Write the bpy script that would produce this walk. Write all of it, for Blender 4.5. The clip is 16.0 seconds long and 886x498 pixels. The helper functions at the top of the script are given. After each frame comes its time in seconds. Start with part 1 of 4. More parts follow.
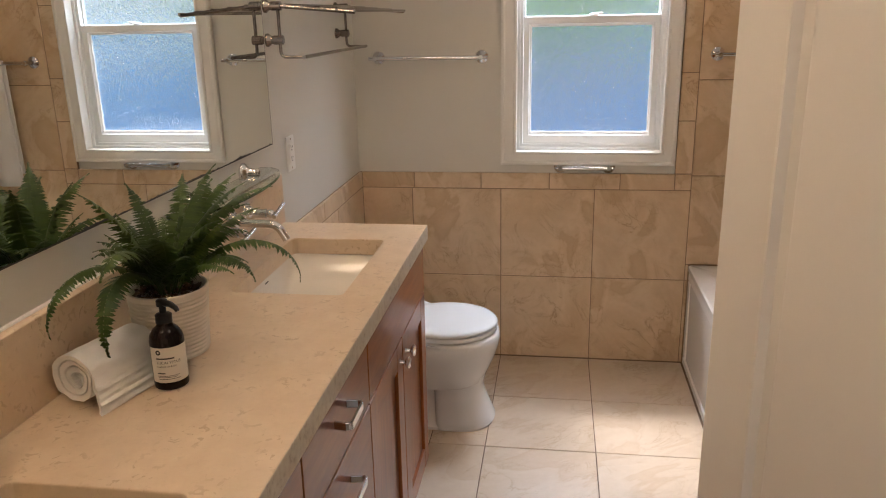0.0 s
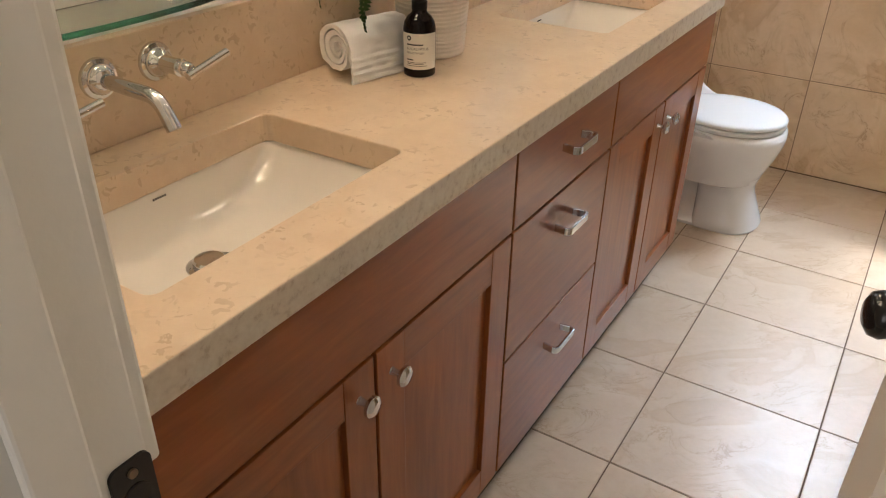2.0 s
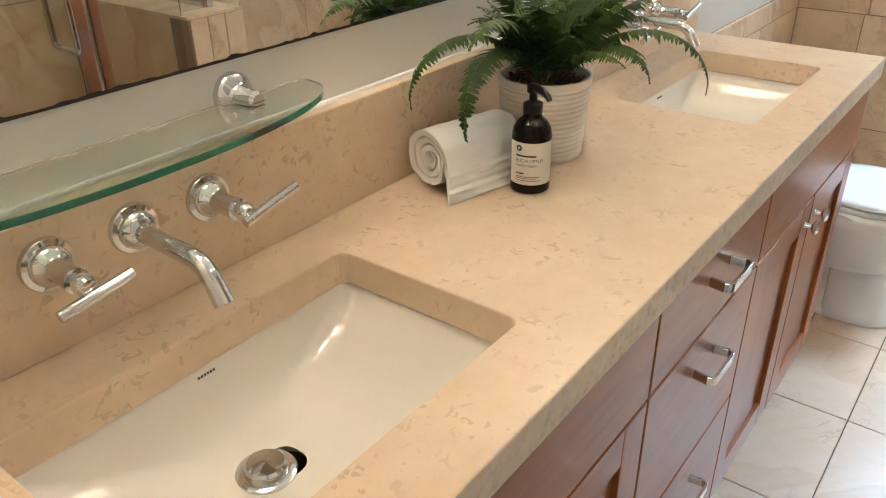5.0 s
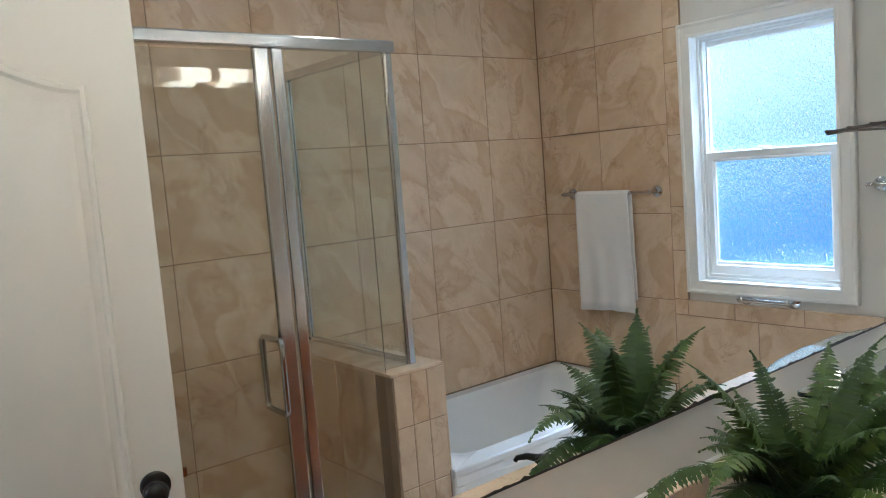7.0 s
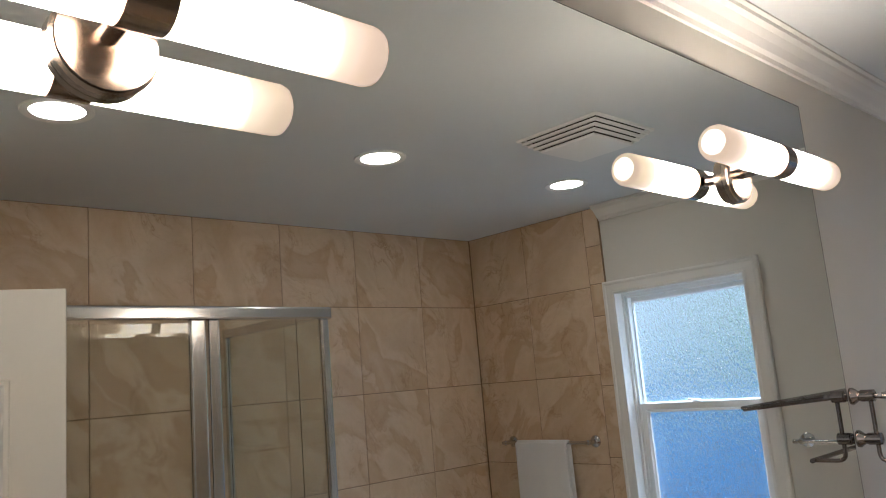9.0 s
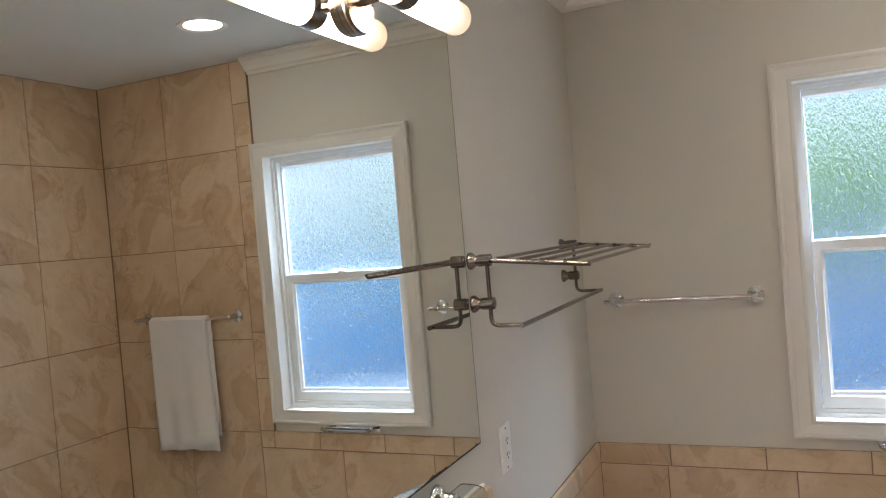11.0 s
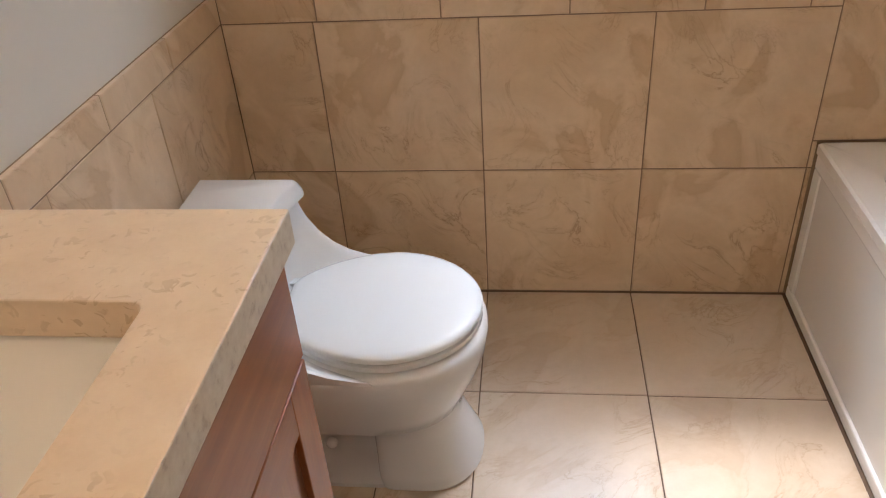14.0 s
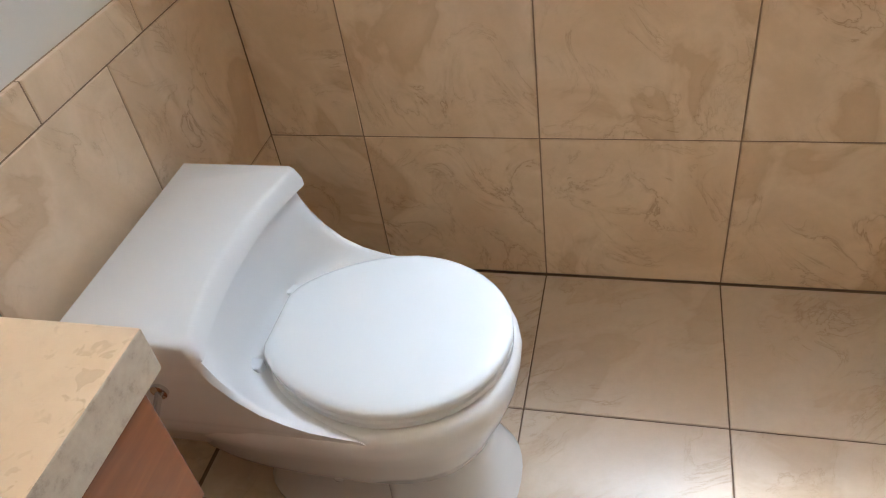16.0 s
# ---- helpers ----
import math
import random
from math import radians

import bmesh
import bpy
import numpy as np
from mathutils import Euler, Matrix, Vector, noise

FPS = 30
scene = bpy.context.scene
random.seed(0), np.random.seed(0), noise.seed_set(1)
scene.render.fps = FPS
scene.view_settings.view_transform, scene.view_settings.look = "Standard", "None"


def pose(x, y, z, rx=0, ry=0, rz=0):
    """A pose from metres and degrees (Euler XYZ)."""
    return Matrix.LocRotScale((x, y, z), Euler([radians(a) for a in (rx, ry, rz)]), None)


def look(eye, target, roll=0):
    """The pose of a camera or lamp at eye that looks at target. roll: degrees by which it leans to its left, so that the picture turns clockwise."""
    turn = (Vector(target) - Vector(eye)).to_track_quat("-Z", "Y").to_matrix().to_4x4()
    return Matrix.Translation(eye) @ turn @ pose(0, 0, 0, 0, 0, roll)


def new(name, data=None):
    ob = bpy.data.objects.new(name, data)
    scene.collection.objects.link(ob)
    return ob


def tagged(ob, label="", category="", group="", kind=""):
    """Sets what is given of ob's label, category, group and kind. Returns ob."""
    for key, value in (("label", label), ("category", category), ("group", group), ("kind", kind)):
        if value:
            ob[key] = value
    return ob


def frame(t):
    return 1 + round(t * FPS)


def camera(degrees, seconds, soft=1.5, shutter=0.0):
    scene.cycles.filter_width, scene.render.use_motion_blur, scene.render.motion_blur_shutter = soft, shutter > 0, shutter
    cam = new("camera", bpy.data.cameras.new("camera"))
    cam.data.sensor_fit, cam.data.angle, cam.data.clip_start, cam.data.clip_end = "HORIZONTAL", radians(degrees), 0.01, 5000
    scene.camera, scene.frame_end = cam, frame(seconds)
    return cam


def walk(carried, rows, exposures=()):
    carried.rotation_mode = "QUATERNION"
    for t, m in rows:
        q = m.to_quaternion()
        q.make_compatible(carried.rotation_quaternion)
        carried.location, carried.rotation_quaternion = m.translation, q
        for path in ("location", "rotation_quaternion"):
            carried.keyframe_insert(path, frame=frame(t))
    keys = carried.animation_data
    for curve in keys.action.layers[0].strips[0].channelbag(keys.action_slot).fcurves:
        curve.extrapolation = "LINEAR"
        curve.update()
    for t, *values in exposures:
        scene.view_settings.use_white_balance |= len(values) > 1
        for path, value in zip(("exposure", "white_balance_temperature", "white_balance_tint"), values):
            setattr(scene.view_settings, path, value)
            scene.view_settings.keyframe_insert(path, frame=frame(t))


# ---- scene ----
cam = camera(59.5, 16.0, soft=1.1)
PATH = [
    (0, (0.002, -0.078, 1.55), (-0.282, 1.814, 0.969), -1.2),
    (0.5, (0.091, -0.058, 1.489), (-0.508, 1.7, 0.747), -1.6),
    (1, (0.141, -0.052, 1.457), (-0.599, 1.603, 0.612), -1.8),
    (1.5, (0.134, -0.068, 1.412), (-0.675, 1.501, 0.473), 0.1),
    (2, (0.125, -0.087, 1.382), (-0.783, 1.376, 0.366), 1.0),
    (2.5, (0.12, -0.089, 1.378), (-0.847, 1.309, 0.325), 0.7),
    (3, (0.106, -0.081, 1.382), (-0.893, 1.301, 0.338), -0.4),
    (3.2, (0.104, -0.071, 1.386), (-0.901, 1.303, 0.337), -0.3),
    (5.3, (-0.14, 0.184, 1.429), (-1.259, 1.561, 0.506), -1.5),
    (5.5, (-0.155, 0.193, 1.443), (-1.327, 1.547, 0.552), -2.0),
    (6, (-0.197, 0.22, 1.466), (-1.55, 1.478, 0.699), -3.4),
    (6.5, (-0.238, 0.26, 1.531), (-1.746, 1.469, 1.018), -3.9),
    (7, (-0.236, 0.264, 1.54), (-1.787, 1.509, 1.340), -4.4),
    (7.5, (-0.209, 0.251, 1.617), (-1.74, 1.536, 1.67), -3.8),
    (8, (-0.194, 0.252, 1.657), (-1.699, 1.546, 1.899), -3.4),
    (8.2, (-0.183, 0.249, 1.675), (-1.68, 1.541, 1.976), -3.6),
    (10.5, (-0.151, 0.498, 1.7), (-1.224, 2.179, 1.862), -5.3),
    (11, (-0.201, 0.62, 1.651), (-1.023, 2.443, 1.611), -4.8),
    (11.5, (-0.24, 0.768, 1.612), (-0.759, 2.683, 1.359), -5.4),
    (12, (-0.233, 0.932, 1.576), (-0.522, 2.852, 1.097), -5.7),
    (12.5, (-0.208, 1.085, 1.516), (-0.478, 2.955, 0.861), -3.7),
    (13, (-0.16, 1.218, 1.447), (-0.462, 2.999, 0.589), -2.6),
    (13.5, (-0.129, 1.326, 1.401), (-0.404, 3.031, 0.393), -3.3),
    (14, (-0.112, 1.479, 1.371), (-0.339, 3.124, 0.256), -4.2),
    (14.5, (-0.065, 1.606, 1.34), (-0.392, 3.145, 0.104), -6.2),
    (15, (0.006, 1.74, 1.327), (-0.472, 3.147, -0.012), -8.9),
    (15.5, (0.029, 1.809, 1.317), (-0.483, 3.182, -0.043), -9.3),
    (16, (-0.026, 1.885, 1.322), (-0.509, 3.331, 0.026), -9.4),
]
EXPOSURES = [(0.0, -0.15, 6300, 16), (0.5, 0.05, 6500, 24), (1.0, 0.18, 6500, 24), (1.7, 0.27, 6200, 14), (2.5, 0.38, 5900, 10), (3.2, 0.38, 5900, 10), (5.3, 0.68, 5400, 4), (6.0, 0.63, 5050, 2), (6.5, 0.53, 4750, 3), (7.0, 0.28, 4750, 6), (7.5, 0.08, 5050, 10), (8.2, -0.5, 5300, 13),
             (10.5, -0.17, 4800, 4), (11.0, -0.1, 5500, 10), (11.5, -0.28, 6400, 20), (12.0, -0.33, 6800, 29), (12.5, -0.2, 6700, 27), (13.0, -0.13, 6650, 25), (14.0, -0.03, 6250, 16), (15.0, 0.07, 5850, 10), (16.0, 0.15, 5850, 9)]
walk(cam, [(t, look(eye, target, roll)) for t, eye, target, roll in PATH], EXPOSURES)

# ---- world, sun, window light ----
world = bpy.data.worlds.new("world")
scene.world = world
world.use_nodes = True
_nt = world.node_tree
_sky = _nt.nodes.new("ShaderNodeTexSky")
_sky.sky_type, _sky.sun_disc = "NISHITA", False
_sky.sun_elevation, _sky.sun_rotation = radians(58), radians(-18)
_nt.links.new(_sky.outputs[0], _nt.nodes["Background"].inputs[0])
_nt.nodes["Background"].inputs[1].default_value = 0.12

sun = new("sun", bpy.data.lights.new("sun", "SUN"))
sun.data.energy, sun.data.angle, sun.data.color = 5.0, radians(10), (1.0, 0.98, 0.95)
sun.matrix_world = look((-0.30, 0.93, 1.62), (0, 0, 0))
skylamp = new("sky_light", bpy.data.lights.new("sky_light", "AREA"))
skylamp.data.shape, skylamp.data.size, skylamp.data.size_y = "RECTANGLE", 2.6, 1.1
skylamp.data.energy, skylamp.data.color = 330, (0.80, 0.90, 1.0)
skylamp.matrix_world = look((0.75, 4.28, 3.08), (-0.1, 3.0, 1.1))

# added fill lamp in the closed hall, no fixture or window there; brightens the jamb
hall_fill_lamp = new("hall_fill", bpy.data.lights.new("hall_fill", "AREA"))
hall_fill_lamp.data.shape, hall_fill_lamp.data.size, hall_fill_lamp.data.size_y = "RECTANGLE", 1.2, 1.4
hall_fill_lamp.data.energy, hall_fill_lamp.data.color = 13, (1.0, 0.90, 0.80)
hall_fill_lamp.matrix_world = look((0.2, -2.1, 1.5), (0.0, 0.0, 1.3))

TUBE_GLOW, CAN_GLOW = 66.0, 52.0


# ---- materials ----
def material(name, color, rough=0.5, metal=0.0, spec=0.5):
    m = bpy.data.materials.new(name)
    m.use_nodes = True
    b = m.node_tree.nodes["Principled BSDF"]
    b.inputs["Base Color"].default_value = (*color, 1)
    b.inputs["Roughness"].default_value = rough
    b.inputs["Metallic"].default_value = metal
    b.inputs["Specular IOR Level"].default_value = spec
    return m


def node(m, kind, **values):
    n = m.node_tree.nodes.new(kind)
    for k, v in values.items():
        n.inputs[k].default_value = v
    return n


def link(m, a, b):
    m.node_tree.links.new(a, b)


def ramp(m, fac, stops):
    r = m.node_tree.nodes.new("ShaderNodeValToRGB")
    e = r.color_ramp.elements
    e[0].position, e[0].color = stops[0][0], (*stops[0][1], 1)
    e[1].position, e[1].color = stops[-1][0], (*stops[-1][1], 1)
    for p, c in stops[1:-1]:
        k = e.new(p)
        k.color = (*c, 1)
    link(m, fac, r.inputs[0])
    return r.outputs[0]


def bump(m, height, strength, distance=0.002):
    n = node(m, "ShaderNodeBump", Strength=strength, Distance=distance)
    link(m, height, n.inputs["Height"])
    link(m, n.outputs[0], m.node_tree.nodes["Principled BSDF"].inputs["Normal"])
    return n


def coords(m, scatter=False, stretch=(1, 1, 1)):
    tc = m.node_tree.nodes.new("ShaderNodeTexCoord")
    out = tc.outputs["Object"]
    if scatter:
        oi = m.node_tree.nodes.new("ShaderNodeObjectInfo")
        comb = m.node_tree.nodes.new("ShaderNodeCombineXYZ")
        for i, k in enumerate((17.0, 31.0, 53.0)):
            mul = m.node_tree.nodes.new("ShaderNodeMath")
            mul.operation = "MULTIPLY"
            mul.inputs[1].default_value = k
            link(m, oi.outputs["Random"], mul.inputs[0])
            link(m, mul.outputs[0], comb.inputs[i])
        add = m.node_tree.nodes.new("ShaderNodeVectorMath")
        add.operation = "ADD"
        link(m, out, add.inputs[0])
        link(m, comb.outputs[0], add.inputs[1])
        out = add.outputs[0]
    mp = m.node_tree.nodes.new("ShaderNodeMapping")
    mp.inputs["Scale"].default_value = stretch
    link(m, out, mp.inputs[0])
    return mp.outputs[0]


def noise_tex(m, vec, scale, detail=4.0, rough=0.55, distortion=0.0):
    n = node(m, "ShaderNodeTexNoise", Scale=scale, Detail=detail, Roughness=rough, Distortion=distortion)
    link(m, vec, n.inputs["Vector"])
    return n.outputs["Fac"]


def mix(m, fac, a, b, blend="MIX"):
    n = m.node_tree.nodes.new("ShaderNodeMix")
    n.data_type, n.blend_type = "RGBA", blend
    for sock, v in ((n.inputs[0], fac), (n.inputs[6], a), (n.inputs[7], b)):
        if isinstance(v, (int, float)):
            sock.default_value = v
        elif isinstance(v, tuple):
            sock.default_value = (*v, 1)
        else:
            link(m, v, sock)
    return n.outputs[2]


def stone_tile(name, light, mid, dark, vein, rough):
    m = material(name, mid, rough)
    b = m.node_tree.nodes["Principled BSDF"]
    v = coords(m, True)
    rot = m.node_tree.nodes.new("ShaderNodeMapping")
    rot.vector_type = "TEXTURE"
    rot.inputs["Rotation"].default_value = (0.3, 0.62, 0.78)
    rot.inputs["Scale"].default_value = (1.5, 0.5, 0.6)
    link(m, v, rot.inputs[0])
    between = tuple(0.5 * p + 0.5 * q for p, q in zip(mid, light))
    broad = noise_tex(m, rot.outputs[0], 2.3, 5, 0.5, 0.7)
    base = ramp(m, broad, [(0.30, mid), (0.42, between), (0.50, light), (0.54, between), (0.562, tuple(0.75 * p + 0.25 * q for p, q in zip(mid, dark))), (0.62, mid), (0.68, between), (0.8, mid)])
    streak = noise_tex(m, rot.outputs[0], 4.2, 7, 0.62, 1.1)
    veins = ramp(m, streak, [(0.44, (0, 0, 0)), (0.488, (0.35, 0.35, 0.35)), (0.499, (1, 1, 1)), (0.506, (0.2, 0.2, 0.2)), (0.56, (0, 0, 0))])
    patch = ramp(m, noise_tex(m, v, 4.5, 3, 0.5), [(0.44, (0.0, 0.0, 0.0)), (0.66, (0.9, 0.9, 0.9))])
    amount = mix(m, 1.0, veins, patch, "MULTIPLY")
    col = mix(m, amount, base, vein)
    grain = ramp(m, noise_tex(m, v, 38, 5, 0.7), [(0.3, (0.90, 0.89, 0.87)), (0.7, (1.0, 1.0, 1.0))])
    col = mix(m, 0.6, col, grain, "MULTIPLY")
    link(m, col, b.inputs["Base Color"])
    rr = m.node_tree.nodes.new("ShaderNodeMapRange")
    rr.inputs["To Min"].default_value, rr.inputs["To Max"].default_value = rough - 0.01, rough + 0.04
    link(m, noise_tex(m, v, 9, 4), rr.inputs["Value"])
    link(m, rr.outputs[0], b.inputs["Roughness"])
    bump(m, noise_tex(m, v, 22, 3, 0.5), 0.05, 0.003)
    return m


MAT_WTILE = stone_tile("wall_tile", (0.70, 0.54, 0.37), (0.60, 0.435, 0.275), (0.47, 0.31, 0.17), (0.36, 0.22, 0.115), 0.32)
MAT_FTILE = stone_tile("floor_tile", (0.58, 0.475, 0.365), (0.545, 0.43, 0.315), (0.46, 0.34, 0.225), (0.38, 0.27, 0.165), 0.28)
MAT_GROUT = material("grout", (0.26, 0.18, 0.115), 0.9)
MAT_FGROUT = material("floor_grout", (0.15, 0.10, 0.065), 0.9)
bump(MAT_GROUT, noise_tex(MAT_GROUT, coords(MAT_GROUT), 300), 0.4, 0.001)


def paint(name, color, rough=0.55):
    m = material(name, color, rough, spec=0.35)
    v = coords(m)
    a = noise_tex(m, v, 1.3, 3)
    col = ramp(m, a, [(0.3, tuple(c * 0.965 for c in color)), (0.7, tuple(min(1, c * 1.02) for c in color))])
    link(m, col, m.node_tree.nodes["Principled BSDF"].inputs["Base Color"])
    bump(m, noise_tex(m, v, 160, 3, 0.6), 0.10, 0.0012)
    return m


MAT_WALL = paint("wall_paint", (0.66, 0.63, 0.56))
MAT_CEIL = paint("ceiling_paint", (0.68, 0.69, 0.68), 0.7)
MAT_TRIM = paint("trim_paint", (0.80, 0.775, 0.72), 0.32)
MAT_DOOR = paint("door_paint", (0.76, 0.71, 0.64), 0.38)
MAT_VINYL = material("window_vinyl", (0.83, 0.83, 0.81), 0.3)
MAT_CARPET = paint("hall_carpet", (0.42, 0.37, 0.30), 0.95)


def limestone():
    m = material("limestone", (0.62, 0.49, 0.35), 0.3)
    b = m.node_tree.nodes["Principled BSDF"]
    v = coords(m)
    cloud = ramp(m, noise_tex(m, v, 5, 4, 0.55), [(0.3, (0.61, 0.455, 0.305)), (0.7, (0.68, 0.53, 0.37))])
    fl = noise_tex(m, v, 62, 2, 0.5, 0.9)
    flecks = ramp(m, fl, [(0.59, (0, 0, 0)), (0.645, (0.62, 0.62, 0.62))])
    where = ramp(m, noise_tex(m, v, 11, 2), [(0.42, (0.12, 0.12, 0.12)), (0.62, (1, 1, 1))])
    flecks = mix(m, 1.0, flecks, where, "MULTIPLY")
    cloud = mix(m, 0.35, cloud, ramp(m, noise_tex(m, v, 22, 5, 0.65), [(0.3, (0.56, 0.405, 0.265)), (0.7, (0.73, 0.59, 0.43))]))
    col = mix(m, flecks, cloud, (0.43, 0.30, 0.185))
    link(m, col, b.inputs["Base Color"])
    bump(m, fl, 0.06, 0.001)
    return m


def cut_stone():
    m = material("limestone_cut_edge", (0.55, 0.47, 0.37), 0.6)
    b = m.node_tree.nodes["Principled BSDF"]
    v = coords(m)
    a = noise_tex(m, v, 70, 5, 0.65)
    link(m, ramp(m, a, [(0.33, (0.45, 0.37, 0.28)), (0.45, (0.57, 0.49, 0.385)), (0.7, (0.64, 0.57, 0.46))]), b.inputs["Base Color"])
    bump(m, a, 0.4, 0.0015)
    return m


MAT_STONE, MAT_EDGE = limestone(), cut_stone()


def cherry(name, stretch):
    m = material(name, (0.16, 0.05, 0.022), 0.28)
    b = m.node_tree.nodes["Principled BSDF"]
    v = coords(m, True, stretch)
    g = noise_tex(m, v, 9, 5, 0.6, 0.4)
    blotch = noise_tex(m, coords(m, True), 3.5, 3)
    col = ramp(m, g, [(0.3, (0.195, 0.050, 0.009)), (0.55, (0.255, 0.072, 0.014)), (0.75, (0.300, 0.094, 0.021))])
    col = mix(m, 0.22, col, ramp(m, blotch, [(0.3, (0.15, 0.040, 0.010)), (0.7, (0.28, 0.090, 0.024))]))
    link(m, col, b.inputs["Base Color"])
    link(m, ramp(m, blotch, [(0.3, (0.33,) * 3), (0.7, (0.38,) * 3)]), b.inputs["Roughness"])
    b.inputs["Specular IOR Level"].default_value = 0.12
    b.inputs["Coat Weight"].default_value = 0.6
    b.inputs["Coat Roughness"].default_value = 0.21
    bump(m, g, 0.04, 0.0006)
    return m


MAT_WOODV = cherry("cherry_upright_grain", (6, 6, 0.6))
MAT_WOODH = cherry("cherry_level_grain", (6, 0.6, 6))
# cherry darkened in its colour for shade in the door gaps and toe kick
MAT_SHADEWOOD = material("shadow_gap_wood", (0.05, 0.017, 0.009), 0.5)
MAT_CHROME = material("chrome", (0.68, 0.68, 0.69), 0.07, 1.0)
MAT_NICKEL = material("satin_nickel", (0.27, 0.22, 0.18), 0.20, 1.0)
MAT_RACK = material("dark_nickel", (0.22, 0.19, 0.17), 0.13, 1.0)
MAT_ALU = material("bright_aluminium", (0.78, 0.78, 0.79), 0.16, 1.0)
MAT_BRONZE = material("black_bronze", (0.018, 0.016, 0.015), 0.22, 0.2)
MAT_STEELSCREW = material("screw_metal", (0.35, 0.25, 0.17), 0.4, 1.0)
MAT_PORCELAIN = material("white_porcelain", (0.66, 0.66, 0.655), 0.06)
MAT_SEAT = material("white_plastic_seat", (0.66, 0.68, 0.69), 0.14)
MAT_BASIN = material("biscuit_porcelain", (0.76, 0.71, 0.63), 0.08)
MAT_TUB = material("white_acrylic", (0.82, 0.82, 0.81), 0.14)
for _m, _s in ((MAT_PORCELAIN, 3.0), (MAT_TUB, 2.0), (MAT_BASIN, 5.0), (MAT_SEAT, 6.0)):
    bump(_m, noise_tex(_m, coords(_m), _s, 2), 0.05, 0.01)
MAT_PLASTIC = material("white_plastic", (0.78, 0.76, 0.72), 0.35)
# near-black colour standing in for shade inside the latch hole, vent and outlet slots
MAT_SLOTSHADE = material("slot_shade", (0.015, 0.013, 0.012), 0.7)
MAT_MIRROR = material("mirror_silver", (0.86, 0.89, 0.87), 0.0, 1.0)
MAT_BLACKEDGE = material("desilvered_edge", (0.025, 0.02, 0.018), 0.5)
MAT_INK = material("label_ink", (0.05, 0.045, 0.04), 0.7)
MAT_LABEL = material("paper_label", (0.66, 0.62, 0.54), 0.6)
MAT_BOTTLE = material("dark_amber_bottle", (0.008, 0.005, 0.004), 0.10, spec=0.22)
MAT_PUMP = material("black_pump", (0.008, 0.008, 0.008), 0.35, spec=0.25)


def glass(name, color, rough=0.0, ior=1.45):
    m = material(name, color, rough)
    m.node_tree.nodes["Principled BSDF"].inputs["Transmission Weight"].default_value = 1.0
    m.node_tree.nodes["Principled BSDF"].inputs["IOR"].default_value = ior
    return m


MAT_GLASS = glass("clear_glass", (0.89, 0.92, 0.89))
MAT_SHELFGLASS = glass("green_tinted_glass", (0.90, 0.97, 0.93), 0.0, 1.5)
MAT_GLASSEDGE = glass("green_glass_edge", (0.10, 0.42, 0.30), 0.15, 1.5)
MAT_RAIN = glass("rain_glass", (0.93, 0.965, 1.0), 0.05)
_rv = coords(MAT_RAIN, False, (2.4, 2.4, 0.7))
bump(MAT_RAIN, noise_tex(MAT_RAIN, _rv, 66, 3, 0.6), 0.95, 0.006)


def cotton():
    m = material("white_cotton", (0.80, 0.78, 0.75), 0.95, spec=0.1)
    m.node_tree.nodes["Principled BSDF"].inputs["Sheen Weight"].default_value = 0.3
    bump(m, noise_tex(m, coords(m), 420, 3, 0.7), 0.7, 0.002)
    return m


MAT_COTTON = cotton()


def leaf_material():
    m = material("fern_leaf", (0.05, 0.10, 0.03), 0.5, spec=0.3)
    b = m.node_tree.nodes["Principled BSDF"]
    oi = m.node_tree.nodes.new("ShaderNodeObjectInfo")
    geo = m.node_tree.nodes.new("ShaderNodeNewGeometry")
    one = ramp(m, oi.outputs["Random"], [(0.0, (0.020, 0.044, 0.007)), (0.5, (0.042, 0.080, 0.011)), (1.0, (0.085, 0.130, 0.018))])
    two = ramp(m, geo.outputs["Random Per Island"], [(0.0, (0.016, 0.040, 0.008)), (1.0, (0.075, 0.118, 0.018))])
    link(m, mix(m, 0.4, one, two), b.inputs["Base Color"])
    return m


MAT_LEAF = leaf_material()
MAT_STEM = material("fern_stem", (0.07, 0.085, 0.025), 0.5)
MAT_POT = material("cream_ceramic", (0.72, 0.66, 0.57), 0.45)
bump(MAT_POT, noise_tex(MAT_POT, coords(MAT_POT), 60), 0.1, 0.002)
MAT_SOIL = material("brown_moss", (0.12, 0.07, 0.04), 0.95)
link(MAT_SOIL, ramp(MAT_SOIL, noise_tex(MAT_SOIL, coords(MAT_SOIL), 120), [(0.3, (0.05, 0.028, 0.016)), (0.7, (0.24, 0.15, 0.09))]), MAT_SOIL.node_tree.nodes["Principled BSDF"].inputs["Base Color"])


def glowing(name, color, strength):
    m = material(name, (0.62, 0.52, 0.42), 0.4)
    b = m.node_tree.nodes["Principled BSDF"]
    b.inputs["Emission Color"].default_value = (*color, 1)
    b.inputs["Emission Strength"].default_value = strength
    return m


